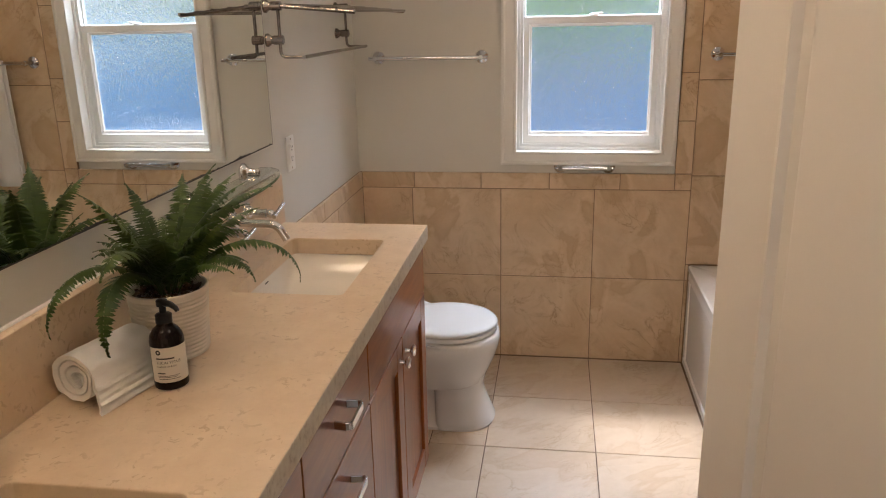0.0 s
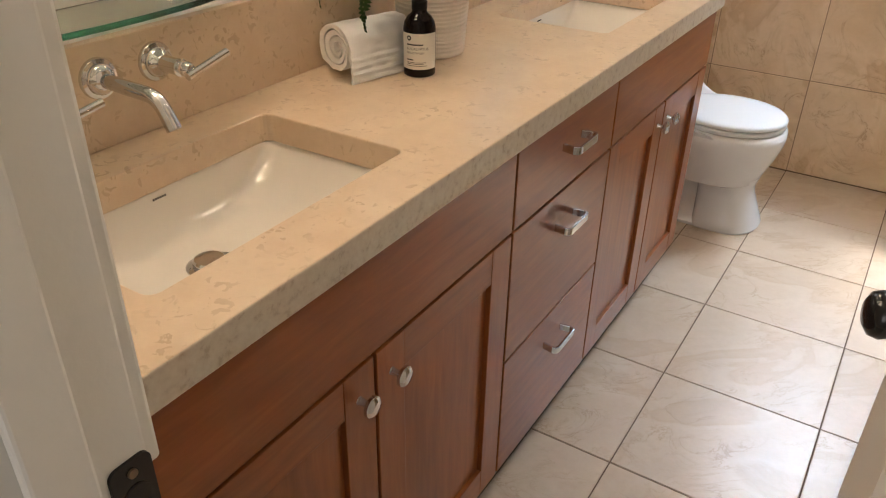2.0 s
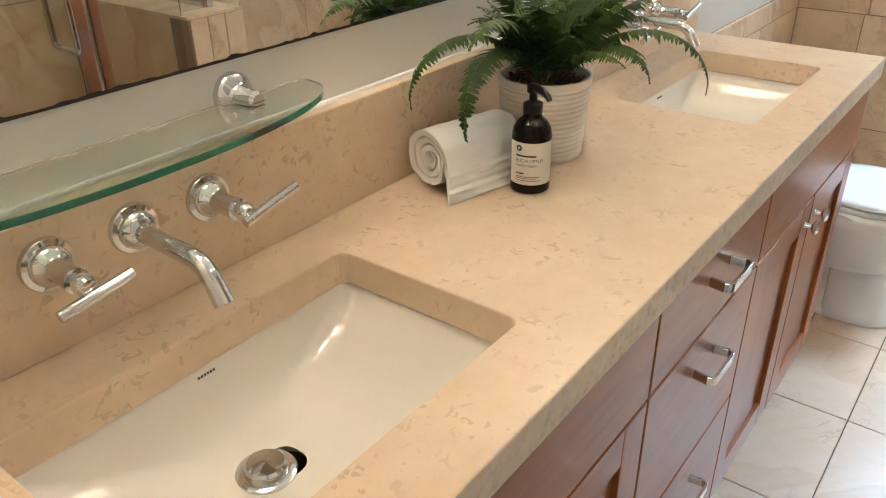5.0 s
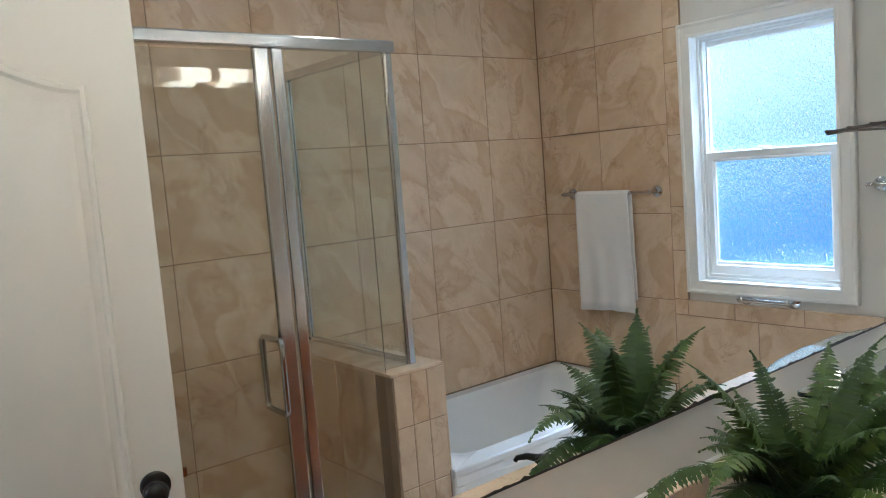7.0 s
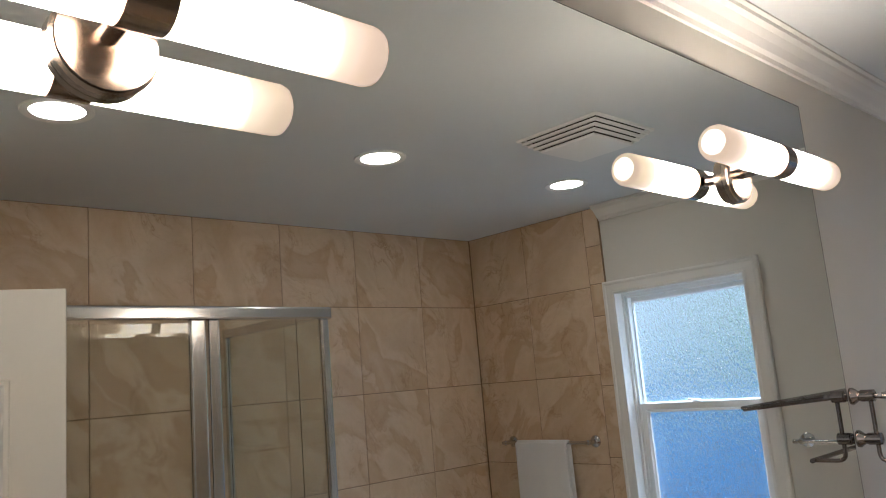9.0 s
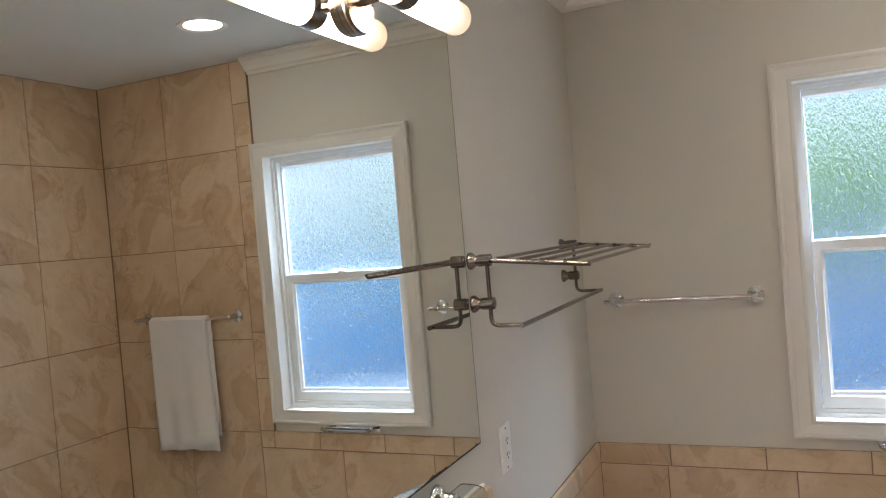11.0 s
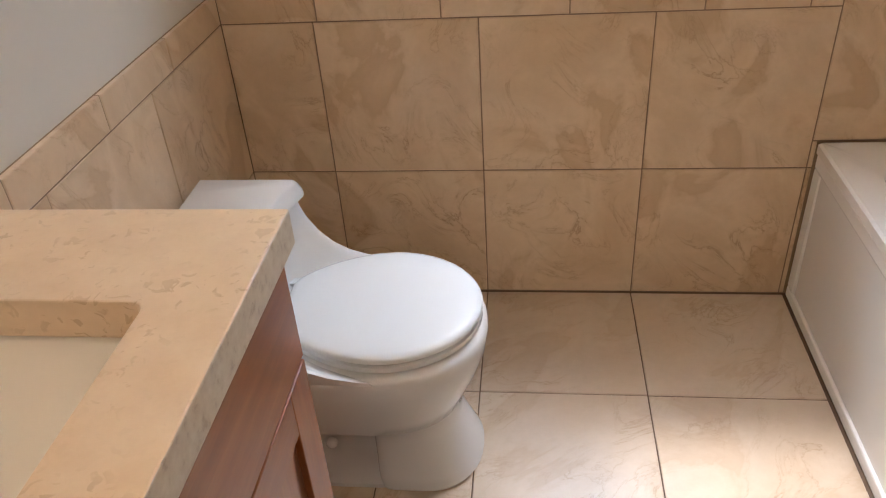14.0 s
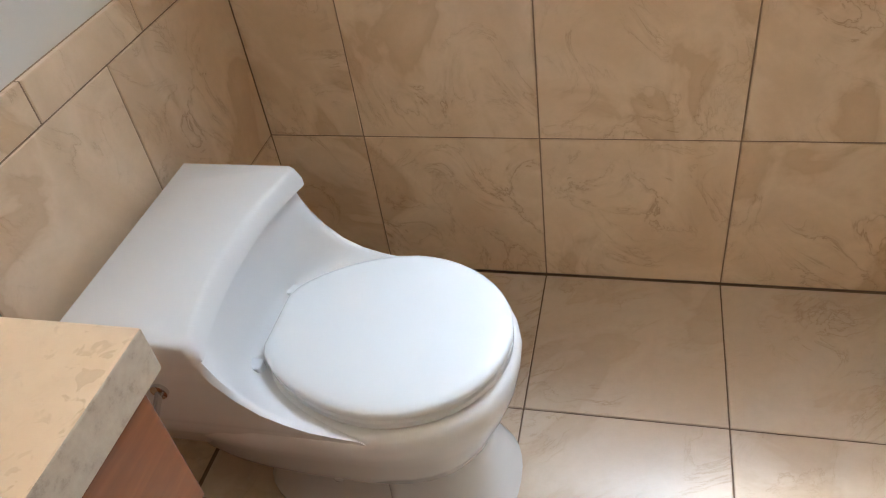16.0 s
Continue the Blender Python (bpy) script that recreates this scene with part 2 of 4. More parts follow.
def opal_tube():
    """Opal glass lit from a bulb near the middle, fading towards the closed end."""
    m = glowing("lit_opal_glass", (1.0, 0.77, 0.53), TUBE_GLOW)
    sep = m.node_tree.nodes.new("ShaderNodeSeparateXYZ")
    link(m, coords(m), sep.inputs[0])
    ab = m.node_tree.nodes.new("ShaderNodeMath")
    ab.operation = "ABSOLUTE"
    link(m, sep.outputs[1], ab.inputs[0])
    far = node(m, "ShaderNodeMapRange", **{"From Min": 0.0, "From Max": 0.26})
    link(m, ab.outputs[0], far.inputs["Value"])
    glow = ramp(m, far.outputs[0], [(0.08, (0.35, 0.22, 0.12)), (0.22, (1.0, 0.77, 0.53)), (0.50, (1.0, 0.77, 0.53)), (0.64, (0.11, 0.078, 0.046)), (0.76, (0.026, 0.0175, 0.0105)), (0.88, (0.0155, 0.0102, 0.0062)), (1.0, (0.0125, 0.0082, 0.0050))])
    link(m, glow, m.node_tree.nodes["Principled BSDF"].inputs["Emission Color"])
    return m


MAT_TUBE = opal_tube()
MAT_TIPLENS = glowing("bright_tube_end", (1.0, 0.74, 0.46), TUBE_GLOW * 0.05)
MAT_CAN = glowing("lit_recessed_lens", (1.0, 0.84, 0.64), CAN_GLOW)


def outdoors():
    m = bpy.data.materials.new("outdoor_distance")
    m.use_nodes = True
    nt = m.node_tree
    nt.nodes.clear()
    out = nt.nodes.new("ShaderNodeOutputMaterial")
    em = nt.nodes.new("ShaderNodeEmission")
    link(m, em.outputs[0], out.inputs[0])
    v = coords(m)
    sep = nt.nodes.new("ShaderNodeSeparateXYZ")
    link(m, v, sep.inputs[0])
    wob = noise_tex(m, v, 0.9, 4, 0.6)
    add = nt.nodes.new("ShaderNodeMath")
    add.operation = "MULTIPLY_ADD"
    add.inputs[1].default_value = 1.6
    link(m, wob, add.inputs[0])
    link(m, sep.outputs[2], add.inputs[2])
    mr = nt.nodes.new("ShaderNodeMapRange")
    mr.inputs["From Min"].default_value, mr.inputs["From Max"].default_value = -3.0, 7.0
    link(m, add.outputs[0], mr.inputs["Value"])
    near = ramp(m, mr.outputs[0], [(0.0, (0.10, 0.23, 0.42)), (0.38, (0.18, 0.32, 0.52)), (0.43, (0.21, 0.32, 0.47)), (0.465, (0.27, 0.30, 0.34)), (0.515, (0.28, 0.33, 0.34)), (0.535, (0.09, 0.24, 0.04)), (0.60, (0.24, 0.44, 0.12)), (0.65, (0.85, 0.95, 1.0)), (1.0, (0.95, 1.0, 1.0))])
    far = ramp(m, mr.outputs[0], [(0.0, (0.02, 0.19, 0.55)), (0.44, (0.05, 0.29, 0.68)), (0.49, (0.13, 0.36, 0.62)), (0.525, (0.50, 0.72, 0.88)), (0.56, (0.88, 0.97, 1.0)), (1.0, (0.95, 1.0, 1.0))])
    mx = nt.nodes.new("ShaderNodeMapRange")
    mx.inputs["From Min"].default_value, mx.inputs["From Max"].default_value = 1.7, 2.5
    link(m, sep.outputs[0], mx.inputs["Value"])
    col = mix(m, mx.outputs[0], near, far)
    leafy = noise_tex(m, v, 3.5, 5, 0.65)
    link(m, mix(m, 0.35, col, ramp(m, leafy, [(0.35, (0.08, 0.13, 0.16)), (0.65, (0.75, 0.85, 0.95))]), "OVERLAY"), em.inputs[0])
    em.inputs[1].default_value = 1.25
    return m


MAT_OUT = outdoors()


# ---- mesh helpers ----
def finish(name, bm, mats, smooth=False, bevel=0.0):
    bmesh.ops.recalc_face_normals(bm, faces=bm.faces)
    me = bpy.data.meshes.new(name)
    bm.to_mesh(me)
    bm.free()
    for m in (mats if isinstance(mats, (list, tuple)) else [mats]):
        me.materials.append(m)
    if smooth:
        for p in me.polygons:
            p.use_smooth = True
        me.set_sharp_from_angle(angle=radians(40))
    ob = new(name, me)
    if bevel:
        b = ob.modifiers.new("bevel", "BEVEL")
        b.width, b.segments, b.limit_method, b.angle_limit = bevel, 2, "ANGLE", radians(40)
    return ob


def part(name, bm, mat, parent, label="", smooth=False, bevel=0.0):
    ob = finish(name, bm, mat, smooth, bevel)
    ob.parent = parent
    if label:
        ob["label"] = label
    return ob


def thing(name, at, label, category, group="", kind=""):
    e = new(name)
    e.location = at
    e.empty_display_size = 0.05
    return tagged(e, label, category, group, kind)


def solid(name, bm, mat, label, category="", kind="structure", smooth=False, bevel=0.0):
    return tagged(finish(name, bm, mat, smooth, bevel), label, category, "", kind)


def box(bm, lo, hi, mat=0):
    vs = [bm.verts.new((x, y, z)) for x in (lo[0], hi[0]) for y in (lo[1], hi[1]) for z in (lo[2], hi[2])]
    for f in ((0, 1, 3, 2), (4, 6, 7, 5), (0, 4, 5, 1), (2, 3, 7, 6), (0, 2, 6, 4), (1, 5, 7, 3)):
        bm.faces.new([vs[i] for i in f]).material_index = mat
    return bm


def boxes(*list_of):
    bm = bmesh.new()
    for lo, hi in list_of:
        box(bm, lo, hi)
    return bm


def rings(bm, loops, cap=(True, True), closed=False):
    rows = [[bm.verts.new(p) for p in loop] for loop in loops]
    n = len(rows[0])
    pairs = list(zip(rows, rows[1:]))
    if closed:
        pairs.append((rows[-1], rows[0]))
    for a, b in pairs:
        for i in range(n):
            bm.faces.new((a[i], a[(i + 1) % n], b[(i + 1) % n], b[i]))
    if cap[0]:
        bm.faces.new(rows[0])
    if cap[1]:
        bm.faces.new(rows[-1][::-1])
    return bm


def sweep(bm, path, r, seg=10, cap=True):
    """A round bar along the points of path."""
    pts = [Vector(p) for p in path]
    loops = []
    up = None
    for i, p in enumerate(pts):
        d = (pts[min(i + 1, len(pts) - 1)] - pts[max(i - 1, 0)]).normalized()
        if up is None:
            up = d.orthogonal().normalized()
        up = (up - d * up.dot(d)).normalized()
        side = d.cross(up)
        rr = r[i] if isinstance(r, (list, tuple)) else r
        loops.append([p + (up * math.cos(a) + side * math.sin(a)) * rr for a in (2 * math.pi * k / seg for k in range(seg))])
    return rings(bm, loops, (cap, cap))


def rod(p0, p1, r, seg=14):
    return sweep(bmesh.new(), [p0, p1], r, seg)


def lathe(bm, base, axis, profile, seg=24):
    """Revolve (distance along axis, radius) pairs about an axis through base."""
    axis = Vector(axis).normalized()
    u = axis.orthogonal().normalized()
    w = axis.cross(u)
    base = Vector(base)
    return rings(bm, [[base + axis * h + (u * math.cos(a) + w * math.sin(a)) * max(r, 0.0004) for a in (2 * math.pi * k / seg for k in range(seg))] for h, r in profile])


def arc(p, q, c, n=6):
    """A quadratic bend from p to q by way of c."""
    p, q, c = Vector(p), Vector(q), Vector(c)
    return [p * (1 - t) ** 2 + c * 2 * t * (1 - t) + q * t * t for t in (i / n for i in range(n + 1))]


def roundrect(x0, x1, y0, y1, r, z, n=5):
    out = []
    for cx, cy, a0 in ((x1 - r, y1 - r, 0), (x0 + r, y1 - r, 90), (x0 + r, y0 + r, 180), (x1 - r, y0 + r, 270)):
        for k in range(n + 1):
            a = radians(a0 + 90 * k / n)
            out.append((cx + r * math.cos(a), cy + r * math.sin(a), z))
    return out


def rebase(ob):
    """Moves world-placed part meshes under a thing into that thing's own space."""
    for o in ob.children_recursive:
        o.data.transform(Matrix.Translation(-ob.location))


# ---- tiles: each one an object on shared meshes ----
TILE_MESH = {}
JOINT, DEPTH = 0.0034, 0.010


def tile_mesh(axis, w, h, mat):
    key = (axis, round(w, 3), round(h, 3), mat.name)
    if key not in TILE_MESH:
        w2, h2, c = w / 2, h / 2, 0.0015
        bm = bmesh.new()
        loops = []
        for inset, d in ((0, 0.0), (0, DEPTH - c), (c, DEPTH)):
            loop = []
            for a, b in ((-w2 + inset, -h2 + inset), (w2 - inset, -h2 + inset), (w2 - inset, h2 - inset), (-w2 + inset, h2 - inset)):
                loop.append({"z": (a, b, d), "-y": (a, -d, b), "+x": (d, a, b), "-x": (-d, a, b), "+y": (a, d, b)}[axis])
            loops.append(loop)
        rings(bm, loops)
        bmesh.ops.recalc_face_normals(bm, faces=bm.faces)
        me = bpy.data.meshes.new("tile")
        bm.to_mesh(me)
        bm.free()
        me.materials.append(mat)
        TILE_MESH[key] = me
    return TILE_MESH[key]


def lay_tiles(parent, axis, plane, us, vs, mat=None, skip=()):
    """Tiles between the joint lines us and vs; plane is where their backs lie."""
    mat = mat or MAT_WTILE
    for u0, u1 in zip(us, us[1:]):
        for v0, v1 in zip(vs, vs[1:]):
            if any(s[0] < (u0 + u1) / 2 < s[1] and s[2] < (v0 + v1) / 2 < s[3] for s in skip):
                continue
            ob = new("tile", tile_mesh(axis, u1 - u0 - JOINT, v1 - v0 - JOINT, mat))
            u, v, j = (u0 + u1) / 2, (v0 + v1) / 2, random.uniform(-0.0006, 0.0004)
            ob.location = {"z": (u, v, plane + j), "-y": (u, plane - j, v), "+y": (u, plane + j, v), "+x": (plane + j, u, v), "-x": (plane - j, u, v)}[axis]
            ob.parent = parent


# ---- structure ----
BED, FILL = 0.005, 0.0122                          # tile backs and grout faces off the wall
XL, XR, YN, YB, ZC = -0.880, 1.355, 0.150, 3.300, 2.450
WX0, WX1, WZ0, WZ1 = -0.172, 0.442, 0.968, 2.030   # clear window opening
DX0, DX1, DZ = -0.276, 0.440, 2.02                 # clear doorway

floor = solid("floor", boxes(((-0.88, 0.03, -0.10), (XR + 0.1, 3.42, -0.0030))), MAT_FGROUT, "brown grout bed under beige stone-look floor tiles", "floor")
solid("floor_hall", boxes(((-1.6, -2.2, -0.10), (1.7, 0.03, -0.002))), MAT_CARPET, "plain beige hall floor beyond the doorway", "floor")
ceiling = solid("ceiling", boxes(((-1.0, 0.03, ZC), (XR + 0.1, 3.42, ZC + 0.1))), MAT_CEIL, "smooth pale grey painted bathroom ceiling", "ceiling")
solid("ceiling_hall", boxes(((-1.6, -2.2, ZC), (1.7, 0.03, ZC + 0.1))), MAT_CEIL, "plain hall ceiling", "ceiling")
wall_left = solid("wall_left", boxes(((XL - 0.12, 0.03, -0.1), (XL, 3.42, ZC))), MAT_WALL, "pale greige painted wall behind the vanity", "wall")
OX0, OX1, OZ0, OZ1 = WX0 - 0.012, WX1 + 0.012, WZ0 - 0.012, WZ1 + 0.012
wall_back = solid("wall_back", boxes(((XL, YB, -0.1), (OX0, YB + 0.12, ZC)), ((OX1, YB, -0.1), (XR + 0.1, YB + 0.12, ZC)),
                                     ((OX0, YB, -0.1), (OX1, YB + 0.12, OZ0)), ((OX0, YB, OZ1), (OX1, YB + 0.12, ZC))), MAT_WALL, "pale greige painted window wall above a tile wainscot", "wall")
wall_right = solid("wall_right", boxes(((XR - 0.007, 0.737, -0.1), (XR + 0.1, YB - FILL, ZC))), MAT_GROUT, "grouted wall behind the tub and shower tiles", "wall")
wall_near = solid("wall_near", boxes(((XL, 0.03, -0.1), (DX0 - 0.02, YN, ZC)), ((DX1 + 0.02, 0.03, -0.1), (0.62, YN, ZC)), ((DX0 - 0.02, 0.03, DZ + 0.02), (DX1 + 0.02, YN, ZC))), MAT_WALL, "painted wall with the doorway", "wall")
solid("wall_partition", boxes(((0.62, 0.03, -0.1), (XR + 0.1, 0.72, ZC))), MAT_WALL, "painted partition at the end of the shower", "wall")
solid("wall_hall", boxes(((-1.7, -2.3, -0.1), (1.8, -2.2, ZC)), ((-1.7, -2.2, -0.1), (-1.6, 0.03, ZC)), ((1.7, -2.2, -0.1), (1.8, 0.03, ZC)),
                         ((-1.6, 0.03, -0.1), (-1.0, 0.13, ZC)), ((XR + 0.1, 0.03, -0.1), (1.7, 0.13, ZC))), MAT_WALL, "plain painted hall walls", "wall")

# grout beds the tiles are set on
wains = solid("wainscot_back", boxes(((XL + BED, YB - FILL, 0.0), (0.575, YB, 0.873))), MAT_GROUT, "beige stone-look tile wainscot under the window", "tile wall")
surround = solid("tub_surround_back", boxes(((0.575, YB - FILL, 0.0), (XR, YB, ZC)), ((0.505, YB - FILL, 0.873), (0.575, YB, ZC)), ((0.490, YB - FILL, 2.092), (0.505, YB, ZC))), MAT_GROUT, "full height beige stone-look tiles beside the window", "tile wall")
wains_l = solid("wainscot_left", boxes(((XL, 2.232, 0.0), (XL + FILL, YB - FILL, 0.873))), MAT_GROUT, "beige stone-look tile wainscot beside the toilet", "tile wall")
sh_end = solid("shower_end_wall", boxes(((0.60, 0.72, 0.0), (XR, 0.737, ZC))), MAT_GROUT, "brown tiles on the shower end wall", "tile wall")
half_wall = solid("half_wall", boxes(((0.600, 1.698, 0.0), (XR - 0.008, 1.922, 0.869))), MAT_GROUT, "low tiled half wall between shower and tub", "half wall")
curb = solid("shower_curb", boxes(((0.600, 0.742, 0.0), (0.70, 1.698, 0.097))), MAT_GROUT, "low tiled shower curb", "curb")

# crown moulding
def crown(name, path):
    prof = [(0.0, -0.066), (0.008, -0.066), (0.012, -0.056), (0.022, -0.050), (0.034, -0.034), (0.048, -0.020), (0.060, -0.014), (0.062, -0.006), (0.072, -0.004), (0.072, 0.0), (0.0, 0.0)]
    bm = bmesh.new()
    loops = []
    for (x, y), (nx, ny) in path:
        loops.append([(x + nx * d, y + ny * d, ZC + h - 0.001) for d, h in prof])
    rings(bm, loops)
    solid(name, bm, MAT_TRIM, "white painted crown moulding under the ceiling", "moulding")


crown("trim_crown", [((XL, YN), (1, 1)), ((XL, YB), (1, -1)), ((0.488, YB), (0, -1))])
crown("trim_crown", [((XL, YN), (1, 1)), ((0.62, YN), (-1, 1)), ((0.62, 0.70), (-1, 0))])

# window
window = thing("window_1", (0.14, 3.30, 0.9), "white single-hung window with rain glass panes", "window", kind="structure")
CX0, CX1, CZ0, CZ1 = -0.239, 0.500, 0.912, 2.091


def casing_frame(x0, x1, z0, z1, i0, i1, k0, k1, steps):
    bm = bmesh.new()
    loops = []
    for t, d in steps:
        xa, xb, za, zb = x0 + (i0 - x0) * t, x1 + (i1 - x1) * t, z0 + (k0 - z0) * t, z1 + (k1 - z1) * t
        loops.append([(xa, d, za), (xb, d, za), (xb, d, zb), (xa, d, zb)])
    return rings(bm, loops, (False, False), True)


part("casing", casing_frame(CX0, CX1, CZ0, CZ1, WX0, WX1, WZ0, WZ1,
     [(0, YB - 0.001), (0, YB - 0.024), (0.12, YB - 0.028), (0.22, YB - 0.026), (0.28, YB - 0.021), (0.8, YB - 0.017), (0.86, YB - 0.020), (1.0, YB - 0.020), (1.0, YB - 0.001)]), MAT_TRIM, window, "white painted casing")
part("jamb_liner", casing_frame(WX0 - 0.011, WX1 + 0.011, WZ0 - 0.011, WZ1 + 0.011, WX0, WX1, WZ0, WZ1, [(0, YB), (1, YB), (1, YB + 0.11), (0, YB + 0.11)]), MAT_TRIM, window)
part("window_frame", casing_frame(WX0, WX1, WZ0, WZ1, WX0 + 0.024, WX1 - 0.024, WZ0 + 0.024, WZ1 - 0.020, [(0, YB + 0.035), (0.5, YB + 0.035), (0.5, YB + 0.045), (1, YB + 0.045), (1, YB + 0.095), (0, YB + 0.095)]), MAT_VINYL, window)
part("sash", casing_frame(WX0 + 0.026, WX1 - 0.026, WZ0 + 0.026, 1.528, -0.113, 0.384, 1.046, 1.488, [(0, YB + 0.046), (0.7, YB + 0.046), (0.8, YB + 0.052), (1, YB + 0.056), (1, YB + 0.068), (0, YB + 0.068)]), MAT_VINYL, window, "white lower sash")
part("sash", casing_frame(WX0 + 0.026, WX1 - 0.026, 1.500, WZ1 - 0.022, -0.140, 0.411, 1.532, 1.985, [(0, YB + 0.070), (0.7, YB + 0.070), (1, YB + 0.078), (1, YB + 0.090), (0, YB + 0.090)]), MAT_VINYL, window, "white upper sash")
for x0, x1, z0, z1, y in ((-0.113, 0.384, 1.046, 1.488, YB + 0.060), (-0.140, 0.411, 1.532, 1.985, YB + 0.082)):
    p = part("pane", boxes(((x0 - 0.004, y, z0 - 0.004), (x1 + 0.004, y + 0.004, z1 + 0.004))), MAT_RAIN, window, "rippled rain glass pane")
    p.visible_shadow = False
part("sash_lock", sweep(lathe(bmesh.new(), (0.145, YB + 0.055, 1.528), (0, 0, 1), [(0, 0.02), (0.008, 0.02), (0.012, 0.012)]), [(0.145, YB + 0.05, 1.537), (0.18, YB + 0.048, 1.539)], 0.005, 8), MAT_VINYL, window)
rebase(window)
backdrop = solid("backdrop", boxes(((-9, 9.0, -3.0), (9, 9.02, 6.0))), MAT_OUT, "blurred sky, foliage and shaded yard outside the window", "backdrop")
solid("ground", boxes(((-60, 3.42, -0.4), (60, 120, -0.3))), MAT_CARPET, "shaded ground outside the window", "ground")

# doorway
doorway = thing("door_frame", (DX0, 0.09, 0), "cream painted door jamb and casing around the doorway", "door frame", kind="structure")
for s, x in ((1, DX0), (-1, DX1)):
    part("jamb", boxes(((min(x, x - s * 0.019), 0.028, 0.0), (max(x, x - s * 0.019), YN + 0.002, DZ + 0.019))), MAT_TRIM, doorway, bevel=0.003)
    part("stop", boxes(((min(x, x + s * 0.012), 0.062, 0.0), (max(x, x + s * 0.012), 0.106, DZ))), MAT_TRIM, doorway, bevel=0.003)
    for y0, y1 in ((0.010, 0.0285), (YN, YN + 0.016)):
        if s == 1 and y0 > 0.1:
            part("casing", boxes(((x - 0.075, y0, 0.94), (x - 0.006, y1, DZ + 0.07))), MAT_TRIM, doorway, bevel=0.004)
        else:
            part("casing", boxes(((min(x - s * 0.075, x - s * 0.006), y0, 0.0), (max(x - s * 0.075, x - s * 0.006), y1, DZ + 0.07))), MAT_TRIM, doorway, bevel=0.004)
part("head", boxes(((DX0 - 0.019, 0.028, DZ), (DX1 + 0.019, YN + 0.002, DZ + 0.019))), MAT_TRIM, doorway)
for y0, y1 in ((0.010, 0.0285), (YN, YN + 0.016)):
    part("casing", boxes(((DX0 - 0.006, y0, DZ + 0.006), (DX1 + 0.006, y1, DZ + 0.07))), MAT_TRIM, doorway, bevel=0.004)
plate = part("strike_plate", rings(bmesh.new(), [[(DX0 + d, 0.128 + a - 0.128 + 0.0, c) for a, c, _ in roundrect(0.116, 0.1515, 0.900, 0.966, 0.008, 0)] for d in (0.0, 0.003)]), MAT_BRONZE, doorway, "black metal strike plate")
part("latch_hole", rod((DX0 + 0.002, 0.134, 0.932), (DX0 + 0.0045, 0.134, 0.932), 0.011), MAT_SLOTSHADE, plate)
for zz in (0.910, 0.955):
    part("screw", rod((DX0 + 0.002, 0.134, zz), (DX0 + 0.005, 0.134, zz), 0.004), MAT_STEELSCREW, plate)

rebase(doorway)

# ---- entry door, open ----
door = thing("door_1", (0.432, 0.160, 0.0), "cream painted moulded panel door standing open", "door", kind="structure")
door.rotation_euler = (0, 0, math.atan2(0.84 - 0.160, 0.212 - 0.432))
DW = 0.718
part("slab", boxes(((0.0, -0.0175, 0.012), (DW, 0.0175, 1.966))), MAT_DOOR, door, bevel=0.002)


def panel_outline(x0, x1, z0, z1, rise):
    pts = [(x0, z0), (x1, z0), (x1, z1)]
    if rise:
        for k in range(1, 16):
            u = k / 16
            pts.append((x1 + (x0 - x1) * u, z1 + rise * (0.5 - 0.5 * math.cos(2 * math.pi * u))))
    pts.append((x0, z1))
    return pts


for side in (1, -1):
    for z0, z1, rise in ((0.85, 1.775, 0.075), (0.22, 0.735, 0.0)):
        pts = panel_outline(0.105, DW - 0.105, z0, z1, rise)
        cx, cz = sum(p[0] for p in pts) / len(pts), sum(p[1] for p in pts) / len(pts)
        bm = bmesh.new()
        loops = []
        for inset, h in ((0.0, 0.0), (0.003, 0.010), (0.011, 0.012), (0.017, 0.003), (0.034, 0.001), (0.044, 0.010), (0.050, 0.012)):
            loops.append([(x + (inset if x < cx else -inset) * min(1, abs(x - cx) / 0.05), side * (0.0174 + h), z + (inset if z < cz else -inset)) for x, z in pts])
        rings(bm, loops, (False, True))
        part("moulded_panel", bm, MAT_DOOR, door, smooth=True)
for side in (1, -1):
    knob = part("knob", lathe(bmesh.new(), (DW - 0.060, side * 0.0175, 0.893), (0, side, 0),
                [(0, 0.033), (0.004, 0.033), (0.008, 0.028), (0.010, 0.012), (0.028, 0.010), (0.034, 0.016), (0.040, 0.025), (0.050, 0.028), (0.060, 0.025), (0.066, 0.016), (0.068, 0.002)], 28), MAT_BRONZE, door, "black bronze round door knob", smooth=True)
part("latch", boxes(((DW - 0.001, -0.006, 0.895), (DW + 0.009, 0.006, 0.915))), MAT_CHROME, door)

# ---- shower ----
shower = thing("shower_enclosure", (0.65, 1.3, 0.09), "framed glass corner shower with bright aluminium rails", "shower")
SX = 0.640
for y0, y1 in ((1.326, 1.374), (1.384, 1.420)):
    part("upright", boxes(((SX - 0.014, y0, 0.092), (SX + 0.014, y1, 1.945))), MAT_ALU, shower, bevel=0.004)
part("corner_post", boxes(((SX - 0.014, 1.797, 0.882), (SX + 0.014, 1.826, 1.945))), MAT_ALU, shower, bevel=0.004)
part("wall_channel", boxes(((SX - 0.012, 0.742, 0.092), (SX + 0.012, 0.760, 1.945))), MAT_ALU, shower, bevel=0.002)
part("wall_channel", boxes(((XR - 0.035, 1.800, 0.882), (XR - 0.012, 1.824, 1.945))), MAT_ALU, shower, bevel=0.002)
part("top_rail", boxes(((SX - 0.020, 0.742, 1.945), (SX + 0.020, 1.838, 1.985))), MAT_ALU, shower, bevel=0.006)
